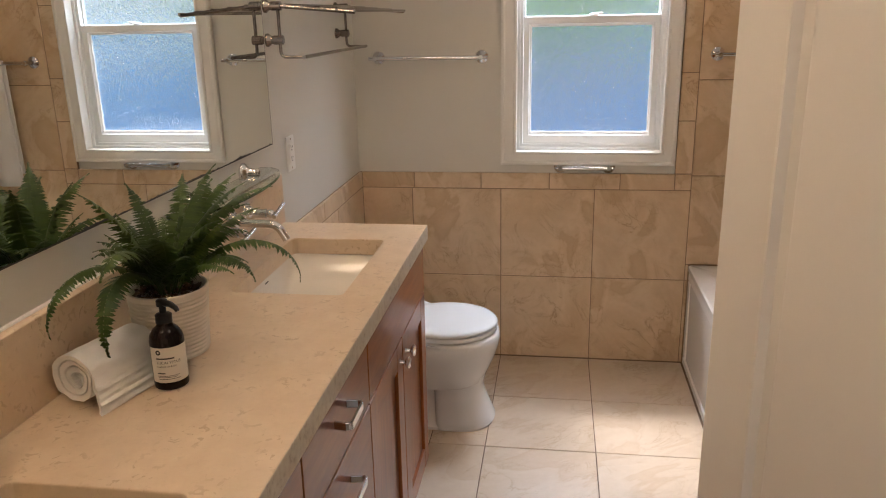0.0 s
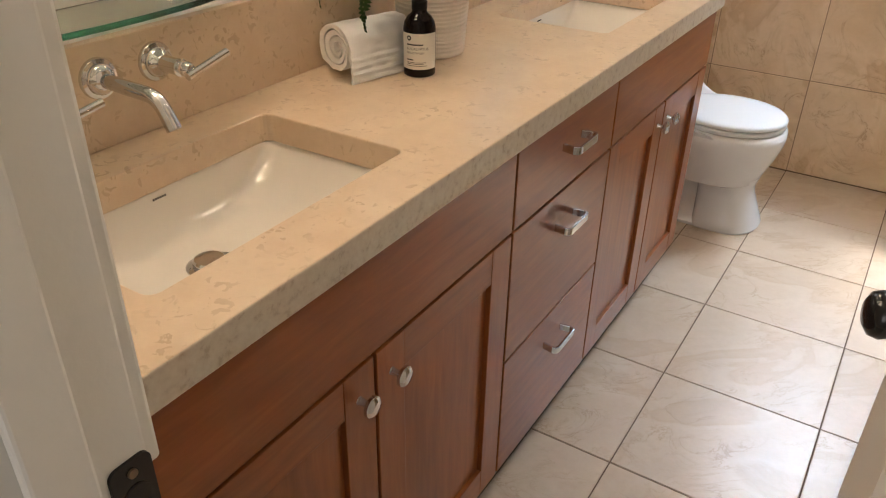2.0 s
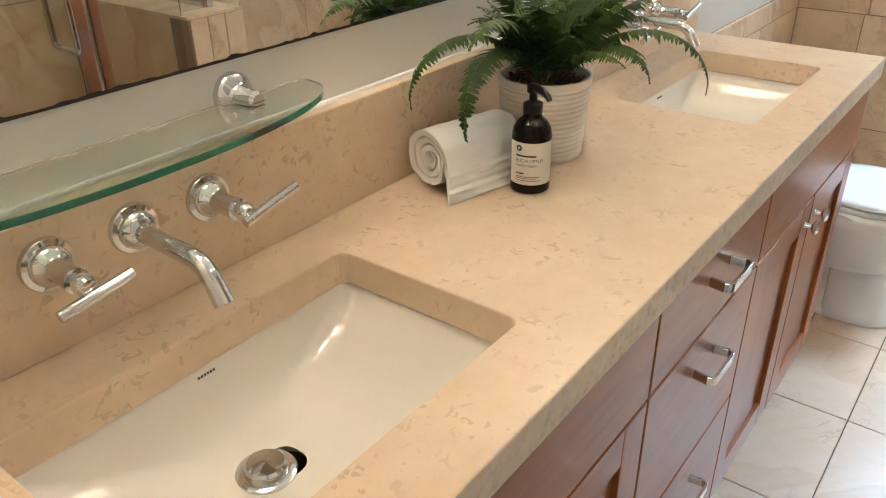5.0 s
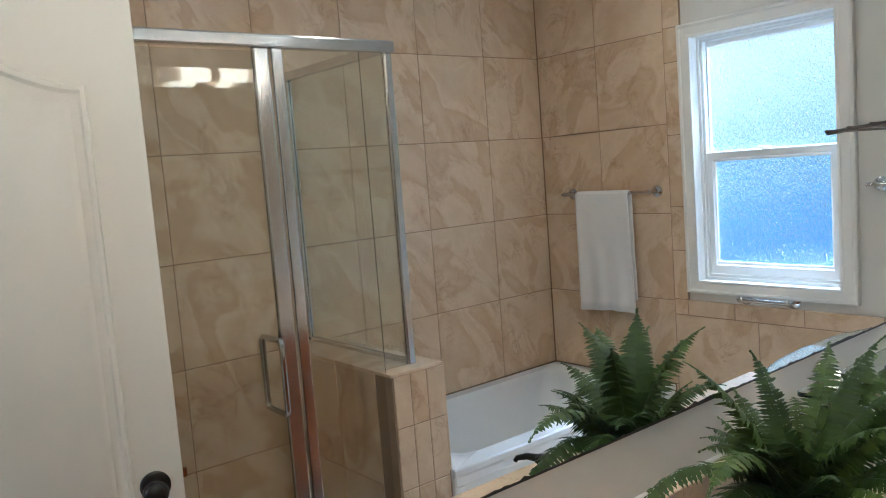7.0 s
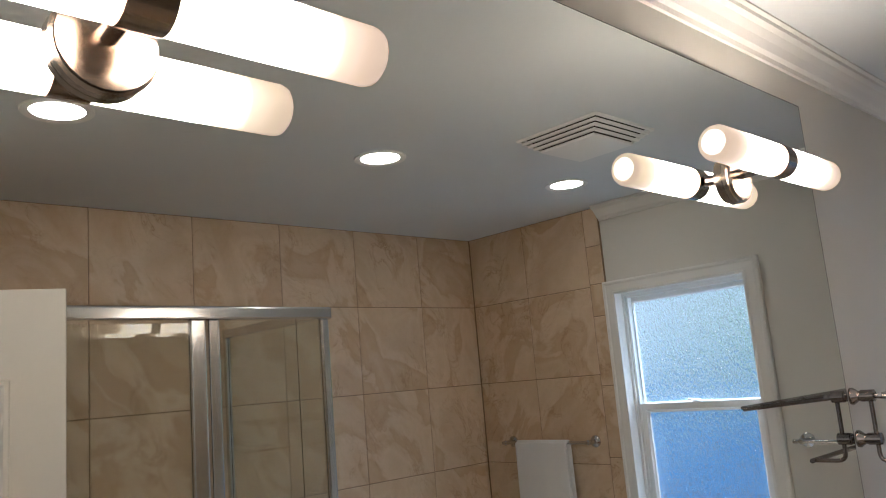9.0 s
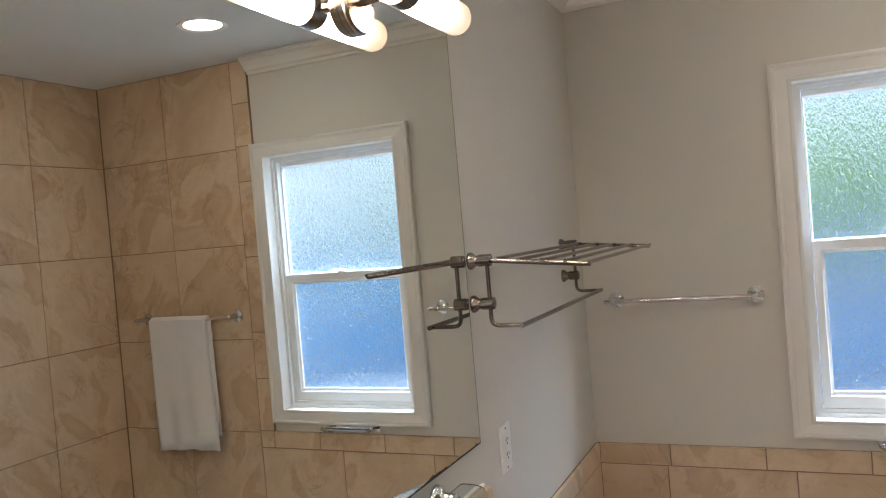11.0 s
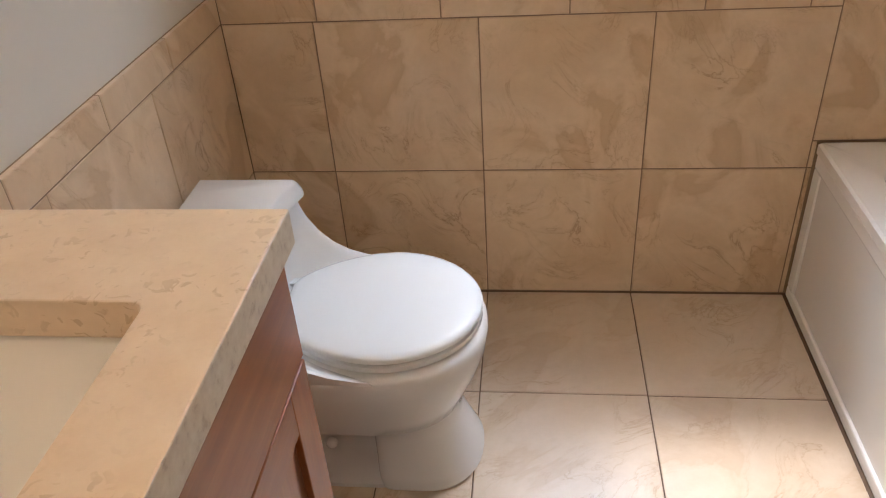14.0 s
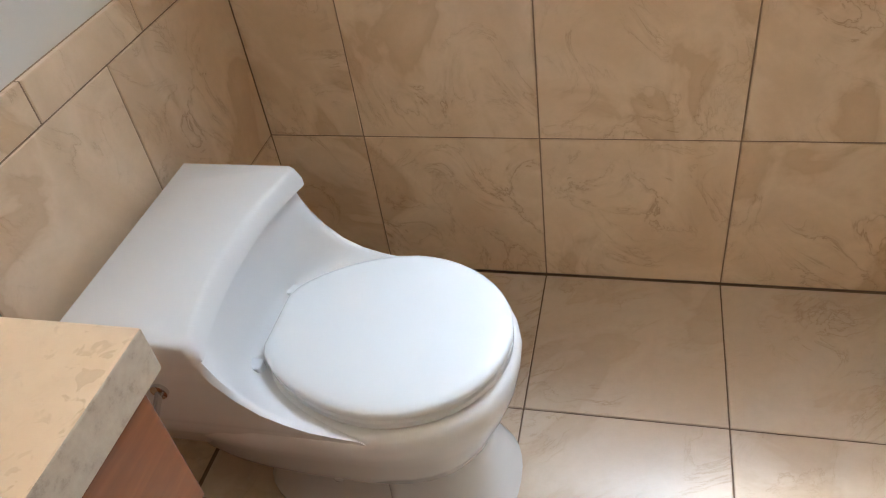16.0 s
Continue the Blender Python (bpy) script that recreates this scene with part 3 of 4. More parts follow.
part("top_rail", boxes(((SX + 0.020, 1.796, 1.945), (XR - 0.012, 1.828, 1.980))), MAT_ALU, shower, bevel=0.004)
part("bottom_rail", boxes(((SX - 0.016, 0.762, 0.100), (SX + 0.016, 1.703, 0.112))), MAT_ALU, shower, bevel=0.003)
part("bottom_rail", boxes(((SX + 0.016, 1.800, 0.882), (XR - 0.012, 1.824, 0.900))), MAT_ALU, shower, bevel=0.003)
for lo, hi in (((SX - 0.003, 0.77, 0.125), (SX + 0.003, 1.326, 1.935)), ((SX - 0.003, 1.420, 0.114), (SX + 0.003, 1.703, 1.943)), ((SX - 0.003, 1.703, 0.884), (SX + 0.003, 1.797, 1.943)),
               ((SX + 0.016, 1.809, 0.900), (XR - 0.036, 1.815, 1.943))):
    g = part("pane", boxes((lo, hi)), MAT_GLASS, shower, "clear glass")
    g.visible_shadow = False
hp = [(SX, 1.298, 1.072)] + arc((SX - 0.050, 1.298, 1.072), (SX - 0.066, 1.298, 1.052), (SX - 0.066, 1.298, 1.072), 4) + arc((SX - 0.066, 1.298, 0.865), (SX - 0.050, 1.298, 0.845), (SX - 0.066, 1.298, 0.845), 4) + [(SX, 1.298, 0.845)]
part("pull_handle", sweep(bmesh.new(), [(2 * SX - x, y, z) for x, y, z in hp], 0.0095), MAT_CHROME, shower, "chrome loop handle", smooth=True)
part("pull_handle", sweep(bmesh.new(), hp, 0.0095), MAT_CHROME, shower, "chrome loop handle", smooth=True)

rebase(shower)

# ---- bathtub ----
tub = thing("bathtub", (0.96, 2.6, 0.0), "white acrylic bathtub with a panelled apron", "bathtub")
TX0, TX1, TY0, TY1, TZ = 0.588, XR - 0.016, 1.930, YB - 0.017, 0.470
bm = bmesh.new()
loops = [roundrect(TX0 + 0.012, TX1, TY0, TY1, 0.004, 0.0), roundrect(TX0 + 0.006, TX1, TY0, TY1, 0.004, TZ - 0.030), roundrect(TX0, TX1, TY0, TY1, 0.004, TZ - 0.028), roundrect(TX0, TX1, TY0, TY1, 0.004, TZ - 0.006), roundrect(TX0 + 0.006, TX1 - 0.004, TY0 + 0.004, TY1 - 0.004, 0.006, TZ),
         roundrect(TX0 + 0.085, TX1 - 0.06, TY0 + 0.10, TY1 - 0.10, 0.10, TZ), roundrect(TX0 + 0.098, TX1 - 0.073, TY0 + 0.115, TY1 - 0.115, 0.10, TZ - 0.014),
         roundrect(TX0 + 0.12, TX1 - 0.09, TY0 + 0.16, TY1 - 0.16, 0.11, 0.30), roundrect(TX0 + 0.16, TX1 - 0.13, TY0 + 0.22, TY1 - 0.24, 0.12, 0.13), roundrect(TX0 + 0.22, TX1 - 0.19, TY0 + 0.30, TY1 - 0.32, 0.10, 0.10)]
rings(bm, loops)
part("shell", bm, MAT_TUB, tub, smooth=True)
part("apron_panel", boxes(((TX0 + 0.003, TY0 + 0.004, 0.0), (TX0 + 0.014, TY1 - 0.002, 0.035)), ((TX0 + 0.003, TY0 + 0.004, 0.40), (TX0 + 0.014, TY1 - 0.002, 0.441)), ((TX0 + 0.003, TY0 + 0.004, 0.035), (TX0 + 0.014, TY0 + 0.05, 0.40)), ((TX0 + 0.003, TY1 - 0.05, 0.035), (TX0 + 0.014, TY1 - 0.002, 0.40))), MAT_TUB, tub, bevel=0.005)


rebase(tub)


# ---- wall bars, rack ----
def wall_bar(name, x0, x1, z, wall_y, out, label, r=0.008, rose=0.026, over=0.02):
    b = thing(name, ((x0 + x1) / 2, wall_y, z), label, "towel bar")
    part("bar", rod((x0 - over - (x0 + x1) / 2, -out, 0), (x1 + over - (x0 + x1) / 2, -out, 0), r), MAT_CHROME, b, smooth=True)
    for x in (x0, x1):
        part("post", lathe(bmesh.new(), (x - (x0 + x1) / 2, 0, 0), (0, -1, 0), [(0, rose), (0.006, rose), (0.011, rose * 0.75), (0.015, rose * 0.42), (out - 0.008, rose * 0.38), (out + 0.004, rose * 0.45), (out + 0.009, rose * 0.3)]), MAT_CHROME, b, smooth=True)
    return b


wall_bar("towel_bar", -0.769, -0.321, 1.372, YB, 0.060, "long chrome towel bar on the painted wall", 0.008, 0.027, 0.03)
wall_bar("towel_bar", 0.640, 1.150, 1.372, YB - 0.015, 0.062, "chrome towel bar on tiles holding a white towel", 0.008, 0.027, 0.02)
wall_bar("hand_towel_bar", 0.020, 0.225, 0.903, YB - 0.001, 0.050, "short chrome bar below the window casing", 0.009, 0.028, 0.015)

rack = thing("towel_rack", (XL, 2.66, 1.58), "chrome hotel towel shelf rack with five rods and a lower bar", "towel rack")
RX = 0.28


def rk(x, y, z):
    return (x, y - 2.66, z - 1.58)


for y in (2.268, 3.040):
    for z in (1.582, 1.483):
        part("wall_mount", lathe(bmesh.new(), rk(0.0, y, z), (1, 0, 0), [(0, 0.020), (0.006, 0.020), (0.016, 0.012), (0.022, 0.012), (0.023, 0.014), (0.052, 0.014), (0.053, 0.012)], 18), MAT_RACK, rack, smooth=True)
    part("side_arm", sweep(bmesh.new(), [rk(0.04, y, 1.582), rk(RX, y, 1.560)], 0.006), MAT_RACK, rack, smooth=True)
    part("drop_arm", sweep(bmesh.new(), [rk(0.042, y, 1.580), rk(0.042, y, 1.455)] + arc(rk(0.042, y, 1.450), rk(0.062, y, 1.432), rk(0.042, y, 1.432), 4) + [rk(0.118, y, 1.432)], 0.005), MAT_RACK, rack, smooth=True)
part("lower_bar", rod(rk(0.118, 2.255, 1.432), rk(0.118, 3.052, 1.432), 0.006), MAT_RACK, rack, smooth=True)
for k in range(5):
    u = k / 4
    part("rod", rod(rk(0.065 + (RX - 0.065) * u, 2.262, 1.580 - 0.020 * u + 0.004), rk(0.065 + (RX - 0.065) * u, 3.046, 1.580 - 0.020 * u + 0.004), 0.0045, 10), MAT_RACK, rack, smooth=True)

# hanging towel, draped over the bar
tw = bmesh.new()
prof = []
for k in range(13):
    prof.append((-0.016 - 0.006 * (k / 12), 0.80 + (1.372 - 0.80) * k / 12))
prof += [(-0.012 * math.cos(math.pi * k / 6), 1.372 + 0.014 * math.sin(math.pi * k / 6)) for k in range(1, 6)]
prof += [(0.017, 1.372 - (1.372 - 0.86) * k / 10) for k in range(11)]
rows = []
for i in range(25):
    u = i / 24
    row = []
    for d, z in prof:
        sag = max(0.0, 1.33 - z)
        fold = 0.010 * sag * 1.6 * math.sin(u * 17 + 0.6 * math.sin(z * 9)) + 0.004 * math.sin(u * 7 + z * 3)
        row.append(tw.verts.new((0.752 + 0.310 * u - 0.012 * sag * (0.5 - u), YB - 0.077 + d * 1.1 + (fold if d < 0 else fold * 0.6), z + 0.006 * math.sin(u * 5) * (z < 0.9))))
    rows.append(row)
for a, b in zip(rows, rows[1:]):
    for j in range(len(a) - 1):
        tw.faces.new((a[j], a[j + 1], b[j + 1], b[j]))
towel_h = tagged(finish("hanging_towel", tw, MAT_COTTON, True), "white terry towel folded over the chrome bar", "towel", "", "")
_s = towel_h.modifiers.new("solid", "SOLIDIFY")
_s.thickness = 0.010

# ---- vanity ----
CF, CT = -0.405, 0.921           # cabinet face, counter top
CY0, CY1 = 0.154, 2.214
vanity = thing("vanity_cabinet", (-0.64, 1.18, 0.0), "reddish brown cherry double vanity cabinet with doors and drawers", "cabinet")
OFF = Vector((0.64, -1.18, 0.0))


def vb(lo, hi):
    return (tuple(Vector(lo) + OFF), tuple(Vector(hi) + OFF))


part("carcass", boxes(vb((XL, CY0, 0.105), (CF - 0.020, CY1 - 0.002, 0.745)), vb((CF - 0.055, CY0, 0.745), (CF - 0.020, CY1 - 0.002, 0.870)),
                      vb((XL, CY1 - 0.022, 0.745), (CF - 0.055, CY1 - 0.002, 0.870)), vb((XL, CY0, 0.745), (CF - 0.055, CY0 + 0.02, 0.870)), vb((XL, 1.0, 0.745), (CF - 0.055, 1.45, 0.870))), MAT_SHADEWOOD, vanity)
part("end_panel", boxes(vb((XL, CY1 - 0.002, 0.104), (CF - 0.020, CY1 + 0.006, 0.870)), vb((XL, CY1 - 0.002, 0.0), (-0.452, CY1 + 0.006, 0.104))), MAT_WOODV, vanity)
part("toe_kick", boxes(vb((XL, CY0, 0.0), (-0.450, CY1 - 0.002, 0.105))), MAT_SHADEWOOD, vanity)
GAP = 0.0033


def slab_front(name, y0, y1, z0, z1):
    return part(name, boxes(vb((CF - 0.019, y0 + GAP, z0 + GAP), (CF, y1 - GAP, z1 - GAP))), MAT_WOODH, vanity, bevel=0.0015)


def shaker(y0, y1, z0, z1, knob_y):
    y0, y1, z0, z1, w = y0 + GAP, y1 - GAP, z0 + GAP, z1 - GAP, 0.068
    d = part("door", boxes(vb((CF - 0.017, y0 + w - 0.006, z0 + w - 0.006), (CF - 0.010, y1 - w + 0.006, z1 - w + 0.006))), MAT_WOODV, vanity)
    part("stile", boxes(vb((CF - 0.019, y0, z0), (CF, y0 + w, z1))), MAT_WOODV, d, bevel=0.0015)
    part("stile", boxes(vb((CF - 0.019, y1 - w, z0), (CF, y1, z1))), MAT_WOODV, d, bevel=0.0015)
    part("rail", boxes(vb((CF - 0.0185, y0 + w, z0), (CF - 0.0005, y1 - w, z0 + w))), MAT_WOODH, d, bevel=0.001)
    part("rail", boxes(vb((CF - 0.0185, y0 + w, z1 - w), (CF - 0.0005, y1 - w, z1))), MAT_WOODH, d, bevel=0.001)
    part("knob", lathe(bmesh.new(), Vector((CF, knob_y, 0.648)) + OFF, (1, 0, 0), [(0, 0.007), (0.003, 0.006), (0.014, 0.005), (0.017, 0.012), (0.020, 0.0165), (0.025, 0.0165), (0.029, 0.012), (0.030, 0.002)]), MAT_CHROME, d, "round chrome knob", smooth=True)


Y1, Y2 = 1.002, 1.466
slab_front("false_front", CY0, Y1, 0.706, 0.866)
slab_front("false_front", Y2, CY1, 0.706, 0.866)
shaker(CY0, 0.592, 0.105, 0.706, 0.553)
shaker(0.592, Y1, 0.105, 0.706, 0.631)
shaker(Y2, 1.845, 0.105, 0.706, 1.806)
shaker(1.845, CY1, 0.105, 0.706, 1.884)
for z0, z1 in ((0.706, 0.866), (0.409, 0.706), (0.105, 0.409)):
    d = slab_front("drawer", Y1, Y2, z0, z1)
    hz, hy = (z0 + z1) / 2 + 0.018, (Y1 + Y2) / 2 + 0.002
    if z1 - z0 > 0.2:
        hz = z1 - 0.076
    pts = [Vector((CF, hy - 0.042, hz))] + arc((CF + 0.024, hy - 0.046, hz), (CF + 0.034, hy - 0.034, hz), (CF + 0.034, hy - 0.045, hz), 4) + arc((CF + 0.034, hy + 0.034, hz), (CF + 0.024, hy + 0.046, hz), (CF + 0.034, hy + 0.045, hz), 4) + [Vector((CF, hy + 0.042, hz))]
    bm = bmesh.new()
    loops = []
    for i, p in enumerate(pts):
        dirn = (pts[min(i + 1, len(pts) - 1)] - pts[max(i - 1, 0)]).normalized()
        nrm = Vector((dirn.y, -dirn.x, 0))
        loops.append([p + OFF + nrm * a + Vector((0, 0, b)) for a, b in ((0.003, -0.008), (0.003, 0.008), (-0.003, 0.008), (-0.003, -0.008))])
    rings(bm, loops)
    part("handle", bm, MAT_CHROME, d, "curved chrome pull", bevel=0.0012)

SINKS = (0.555, 1.815)
SX0, SX1, SHY = -0.767, -0.489, 0.233
counter = bmesh.new()


def loop_edges(bm, pts):
    vs = [bm.verts.new(p) for p in pts]
    return [bm.edges.new((vs[i], vs[(i + 1) % len(vs)])) for i in range(len(vs))]


edges = loop_edges(counter, [(XL + 0.001, CY0 - 0.002, CT), (-0.391, CY0 - 0.002, CT), (-0.391, 2.226, CT), (XL + 0.001, 2.226, CT)])
for sy in SINKS:
    edges += loop_edges(counter, roundrect(SX0, SX1, sy - SHY, sy + SHY, 0.016, CT, 4))
bmesh.ops.triangle_fill(counter, edges=edges, use_beauty=True, use_dissolve=False)
top_faces = list(counter.faces)
ext = bmesh.ops.extrude_face_region(counter, geom=top_faces)
bmesh.ops.translate(counter, verts=[g for g in ext["geom"] if isinstance(g, bmesh.types.BMVert)], vec=(0, 0, -0.048))
counter.normal_update()
for f in counter.faces:
    if abs(f.normal.z) < 0.5 and f.calc_center_median().x > -0.395:
        f.material_index = 1
countertop = tagged(finish("countertop", counter, [MAT_STONE, MAT_EDGE], False, 0.0025), "beige limestone countertop with two sink cutouts on the vanity", "countertop")
splash = tagged(finish("backsplash", boxes(((XL + 0.001, CY0 - 0.002, CT + 0.0005), (-0.853, 2.230, 1.076))), MAT_STONE, False, 0.002), "low beige limestone backsplash against the wall", "backsplash")
part("sealant_bead", sweep(bmesh.new(), [(XL + 0.004, CY0, 1.0765), (XL + 0.004, 2.228, 1.0765)], 0.0045, 8), MAT_PLASTIC, splash, "cream sealant bead along the wall", smooth=True)

for sy in SINKS:
    sink = thing("sink", (-0.628, sy, 0.872), "biscuit white undermount rectangular sink", "sink", "vanity sinks")
    bm = bmesh.new()
    X0, X1, Ya, Yb = SX0 + 0.628 - 0.004, SX1 + 0.628 + 0.004, -SHY - 0.004, SHY + 0.004
    lp = [roundrect(X0 - 0.03, X1 + 0.03, Ya - 0.03, Yb + 0.03, 0.03, -0.0005), roundrect(X0, X1, Ya, Yb, 0.020, -0.0005), roundrect(X0 + 0.003, X1 - 0.003, Ya + 0.004, Yb - 0.004, 0.024, -0.010),
          roundrect(X0 + 0.010, X1 - 0.022, Ya + 0.045, Yb - 0.045, 0.040, -0.046), roundrect(X0 + 0.024, X1 - 0.050, Ya + 0.105, Yb - 0.105, 0.055, -0.072),
          roundrect(X0 + 0.055, X1 - 0.095, Ya + 0.165, Yb - 0.165, 0.045, -0.080), roundrect(X0 + 0.095, X1 - 0.14, Ya + 0.21, Yb - 0.21, 0.02, -0.082)]
    lp += [roundrect(X0 + 0.09, X1 - 0.135, Ya + 0.20, Yb - 0.20, 0.02, -0.100), roundrect(X0 + 0.012, X1 - 0.02, Ya + 0.06, Yb - 0.06, 0.05, -0.095), roundrect(X0 - 0.012, X1 + 0.012, Ya - 0.012, Yb + 0.012, 0.03, -0.03), roundrect(X0 - 0.03, X1 + 0.03, Ya - 0.03, Yb + 0.03, 0.03, -0.012)]
    rings(bm, lp, (False, False), True)
    part("basin", bm, MAT_BASIN, sink, smooth=True)
    drain = part("drain", lathe(bmesh.new(), (-0.026, -0.018, -0.0818), (0, 0, 1), [(0, 0.034), (0.003, 0.034), (0.005, 0.030), (0.005, 0.024), (0.012, 0.024), (0.015, 0.021), (0.0155, 0.002)]), MAT_CHROME, sink, "chrome pop-up drain", smooth=True)
    for k in range(6):
        part("maker_mark", boxes(((X0 + 0.0015, -0.010 + k * 0.0042, -0.0125), (X0 + 0.0042, -0.0075 + k * 0.0042, -0.0095))), MAT_INK, sink)


def wall_faucet(y, label):
    f = thing("wall_faucet", (-0.853, y, 1.026), label, "faucet", "wall faucets")
    rose = [(0, 0.0300), (0.003, 0.0300), (0.006, 0.0285), (0.007, 0.0225), (0.012, 0.0220), (0.017, 0.0185), (0.021, 0.0135)]
    spout = part("spout", sweep(bmesh.new(), [(0.0, 0, 0), (0.104, 0, -0.003)] + arc((0.110, 0, -0.0035), (0.138, 0, -0.026), (0.128, 0, -0.006), 7) + [(0.1485, 0, -0.044), (0.149, 0, -0.045)], [0.0108] * 10 + [0.0112, 0.0090], 18), MAT_CHROME, f, smooth=True)
    part("rose", lathe(bmesh.new(), (0, 0, 0), (1, 0, 0), rose), MAT_CHROME, spout, smooth=True)
    for s in (-1, 1):
        h = part("valve", lathe(bmesh.new(), (0, 0.1 * s, 0), (1, 0, 0), rose + [(0.024, 0.0125), (0.052, 0.0125), (0.053, 0.0135), (0.058, 0.0135), (0.059, 0.009), (0.066, 0.0115), (0.074, 0.0115), (0.080, 0.008), (0.081, 0.003)]), MAT_CHROME, f, smooth=True)
        part("lever", rod((0.084, 0.1 * s - (0.012 if s > 0 else 0.036), -0.006 if s > 0 else -0.014), (0.084, 0.1 * s + (0.068 if s > 0 else 0.044), 0.012 if s > 0 else -0.002), 0.0062), MAT_CHROME, h, smooth=True)


wall_faucet(SINKS[0], "chrome wall-mounted faucet with two lever handles over the sink")
wall_faucet(SINKS[1] + 0.012, "chrome wall-mounted faucet with two lever handles over the sink")


def glass_shelf(y):
    s = thing("glass_shelf", (XL, y, 1.116), "bow-front tinted glass shelf on chrome posts over the faucet", "shelf", "glass shelves")
    half, deep = 0.292, 0.126
    edge = []
    for k in range(33):
        a = math.pi * k / 32
        edge.append((0.016 + (deep - 0.016) * math.sin(a) ** 0.72, half * math.cos(a)))
    pts = [(0.010, half * 0.985)] + edge + [(0.010, -half * 0.985)]
    bm = bmesh.new()
    rings(bm, [[(x, yy, z) for x, yy in pts] for z in (0.0, 0.008)])
    bm.normal_update()
    for f in bm.faces:
        if abs(f.normal.z) < 0.5:
            f.material_index = 1
    g = part("glass_plate", bm, [MAT_SHELFGLASS, MAT_GLASSEDGE], s)
    for d in (-0.184, 0.184):
        p = part("post", lathe(bmesh.new(), (0, d, 0.012), (1, 0, 0), [(0, 0.028), (0.006, 0.028), (0.012, 0.024), (0.016, 0.017), (0.020, 0.014), (0.046, 0.012), (0.050, 0.008)]), MAT_CHROME, s, smooth=True)
        part("clamp", boxes(((0.018, d - 0.012, -0.005), (0.050, d + 0.012, 0.000)), ((0.018, d - 0.012, 0.008), (0.050, d + 0.012, 0.013))), MAT_CHROME, p, bevel=0.002)


glass_shelf(SINKS[0] - 0.006)
glass_shelf(SINKS[1] - 0.01)

mirror = thing("mirror", (XL, 1.2, 1.74), "large frameless wall mirror with a worn dark bottom edge", "mirror")
part("glass_sheet", boxes(((0.0005, -1.045, -0.570), (0.0040, 1.033, 0.560))), MAT_MIRROR, mirror)
bm = bmesh.new()
n = 260
tops = []
for k in range(n + 1):
    yy = -1.045 + 2.078 * k / n
    h = 0.003 + 0.008 * max(0, noise.noise((yy * 7, 0, 3))) + 0.006 * max(0, noise.noise((yy * 60, 0, 9)))
    tops.append((bm.verts.new((0.0045, yy, -0.5702)), bm.verts.new((0.0045, yy, -0.5702 + h))))
for a, b in zip(tops, tops[1:]):
    bm.faces.new((a[0], b[0], b[1], a[1]))
part("worn_edge", bm, MAT_BLACKEDGE, mirror, "dark desilvered bottom edge")
part("side_edge", boxes(((0.0005, 1.0332, -0.570), (0.0042, 1.0345, 0.560)), ((0.0005, -1.045, 0.5602), (0.0042, 1.0345, 0.5615))), MAT_BLACKEDGE, mirror)


def vanity_lamp(y, z):
    l = thing("vanity_light", (XL + 0.0045, y, z), "two-tube frosted glass sconce on a nickel plate, lit", "wall lamp", "vanity lights")
    part("backplate", lathe(bmesh.new(), (0, 0, -0.015), (1, 0, 0), [(0, 0.052), (0.010, 0.052), (0.012, 0.048), (0.018, 0.048), (0.020, 0.030)], 28), MAT_NICKEL, l, smooth=True)
    part("arm", rod((0.018, 0, -0.008), (0.09, 0, 0), 0.012), MAT_NICKEL, l, smooth=True)
    part("center_cuff", rod((0.094, -0.022, 0), (0.094, 0.022, 0), 0.0345, 24), MAT_NICKEL, l, smooth=True)
    for s in (-1, 1):
        t = part("glass_tube", lathe(bmesh.new(), (0.094, s * 0.0225, 0), (0, s, 0), [(0, 0.033), (0.2235, 0.033), (0.2305, 0.031), (0.2345, 0.026), (0.2345, 0.002)], 28), MAT_TUBE, l, "glowing frosted glass tube", smooth=True)
        part("tip_lens", lathe(bmesh.new(), (0.094, s * 0.257, 0), (0, s, 0), [(0, 0.023), (0.0015, 0.022)], 24), MAT_TIPLENS, t, "bright end of the tube")
    for dy, dz in ((-0.02, 0.02), (0.02, 0.02)):
        part("screw", lathe(bmesh.new(), (0.018, dy, -0.015 + dz), (1, 0, 0), [(0, 0.004), (0.004, 0.004), (0.006, 0.002)], 10), MAT_CHROME, l)


vanity_lamp(0.535, 2.050)
vanity_lamp(1.815, 2.075)

# ---- ceiling fixtures ----
for x, y in ((0.395, 0.88), (0.338, 1.87), (0.275, 2.79)):
    c = thing("recessed_light", (x, y, ZC), "round white recessed ceiling light, lit", "ceiling light", "recessed lights")
    bm = bmesh.new()
    rings(bm, [[(r * math.cos(2 * math.pi * k / 32), r * math.sin(2 * math.pi * k / 32), z) for k in range(32)] for r, z in ((0.088, -0.001), (0.086, -0.006), (0.066, -0.004), (0.066, -0.001))], (False, False), True)
    part("trim_ring", bm, MAT_TRIM, c, smooth=True)
    part("lens", lathe(bmesh.new(), (0, 0, -0.001), (0, 0, -1), [(0, 0.065), (0.0015, 0.065)], 32), MAT_CAN, c, "glowing lens")
vent = thing("exhaust_vent", (-0.175, 2.315, ZC), "cream plastic ceiling exhaust vent with slotted sides", "vent")
SQUARE = ((-1, -1), (1, -1), (1, 1), (-1, 1))
part("cover", rings(bmesh.new(), [[(a * r, b * r, z) for a, b in SQUARE] for r, z in ((0.104, -0.050), (0.108, -0.047), (0.108, -0.042))]), MAT_PLASTIC, vent, bevel=0.002)
# added near-black block: the shade between the louvers as plain colour
part("backing", rings(bmesh.new(), [[(a * r, b * r, z) for a, b in SQUARE] for r, z in ((0.138, -0.0005), (0.098, -0.042))]), MAT_SLOTSHADE, vent)
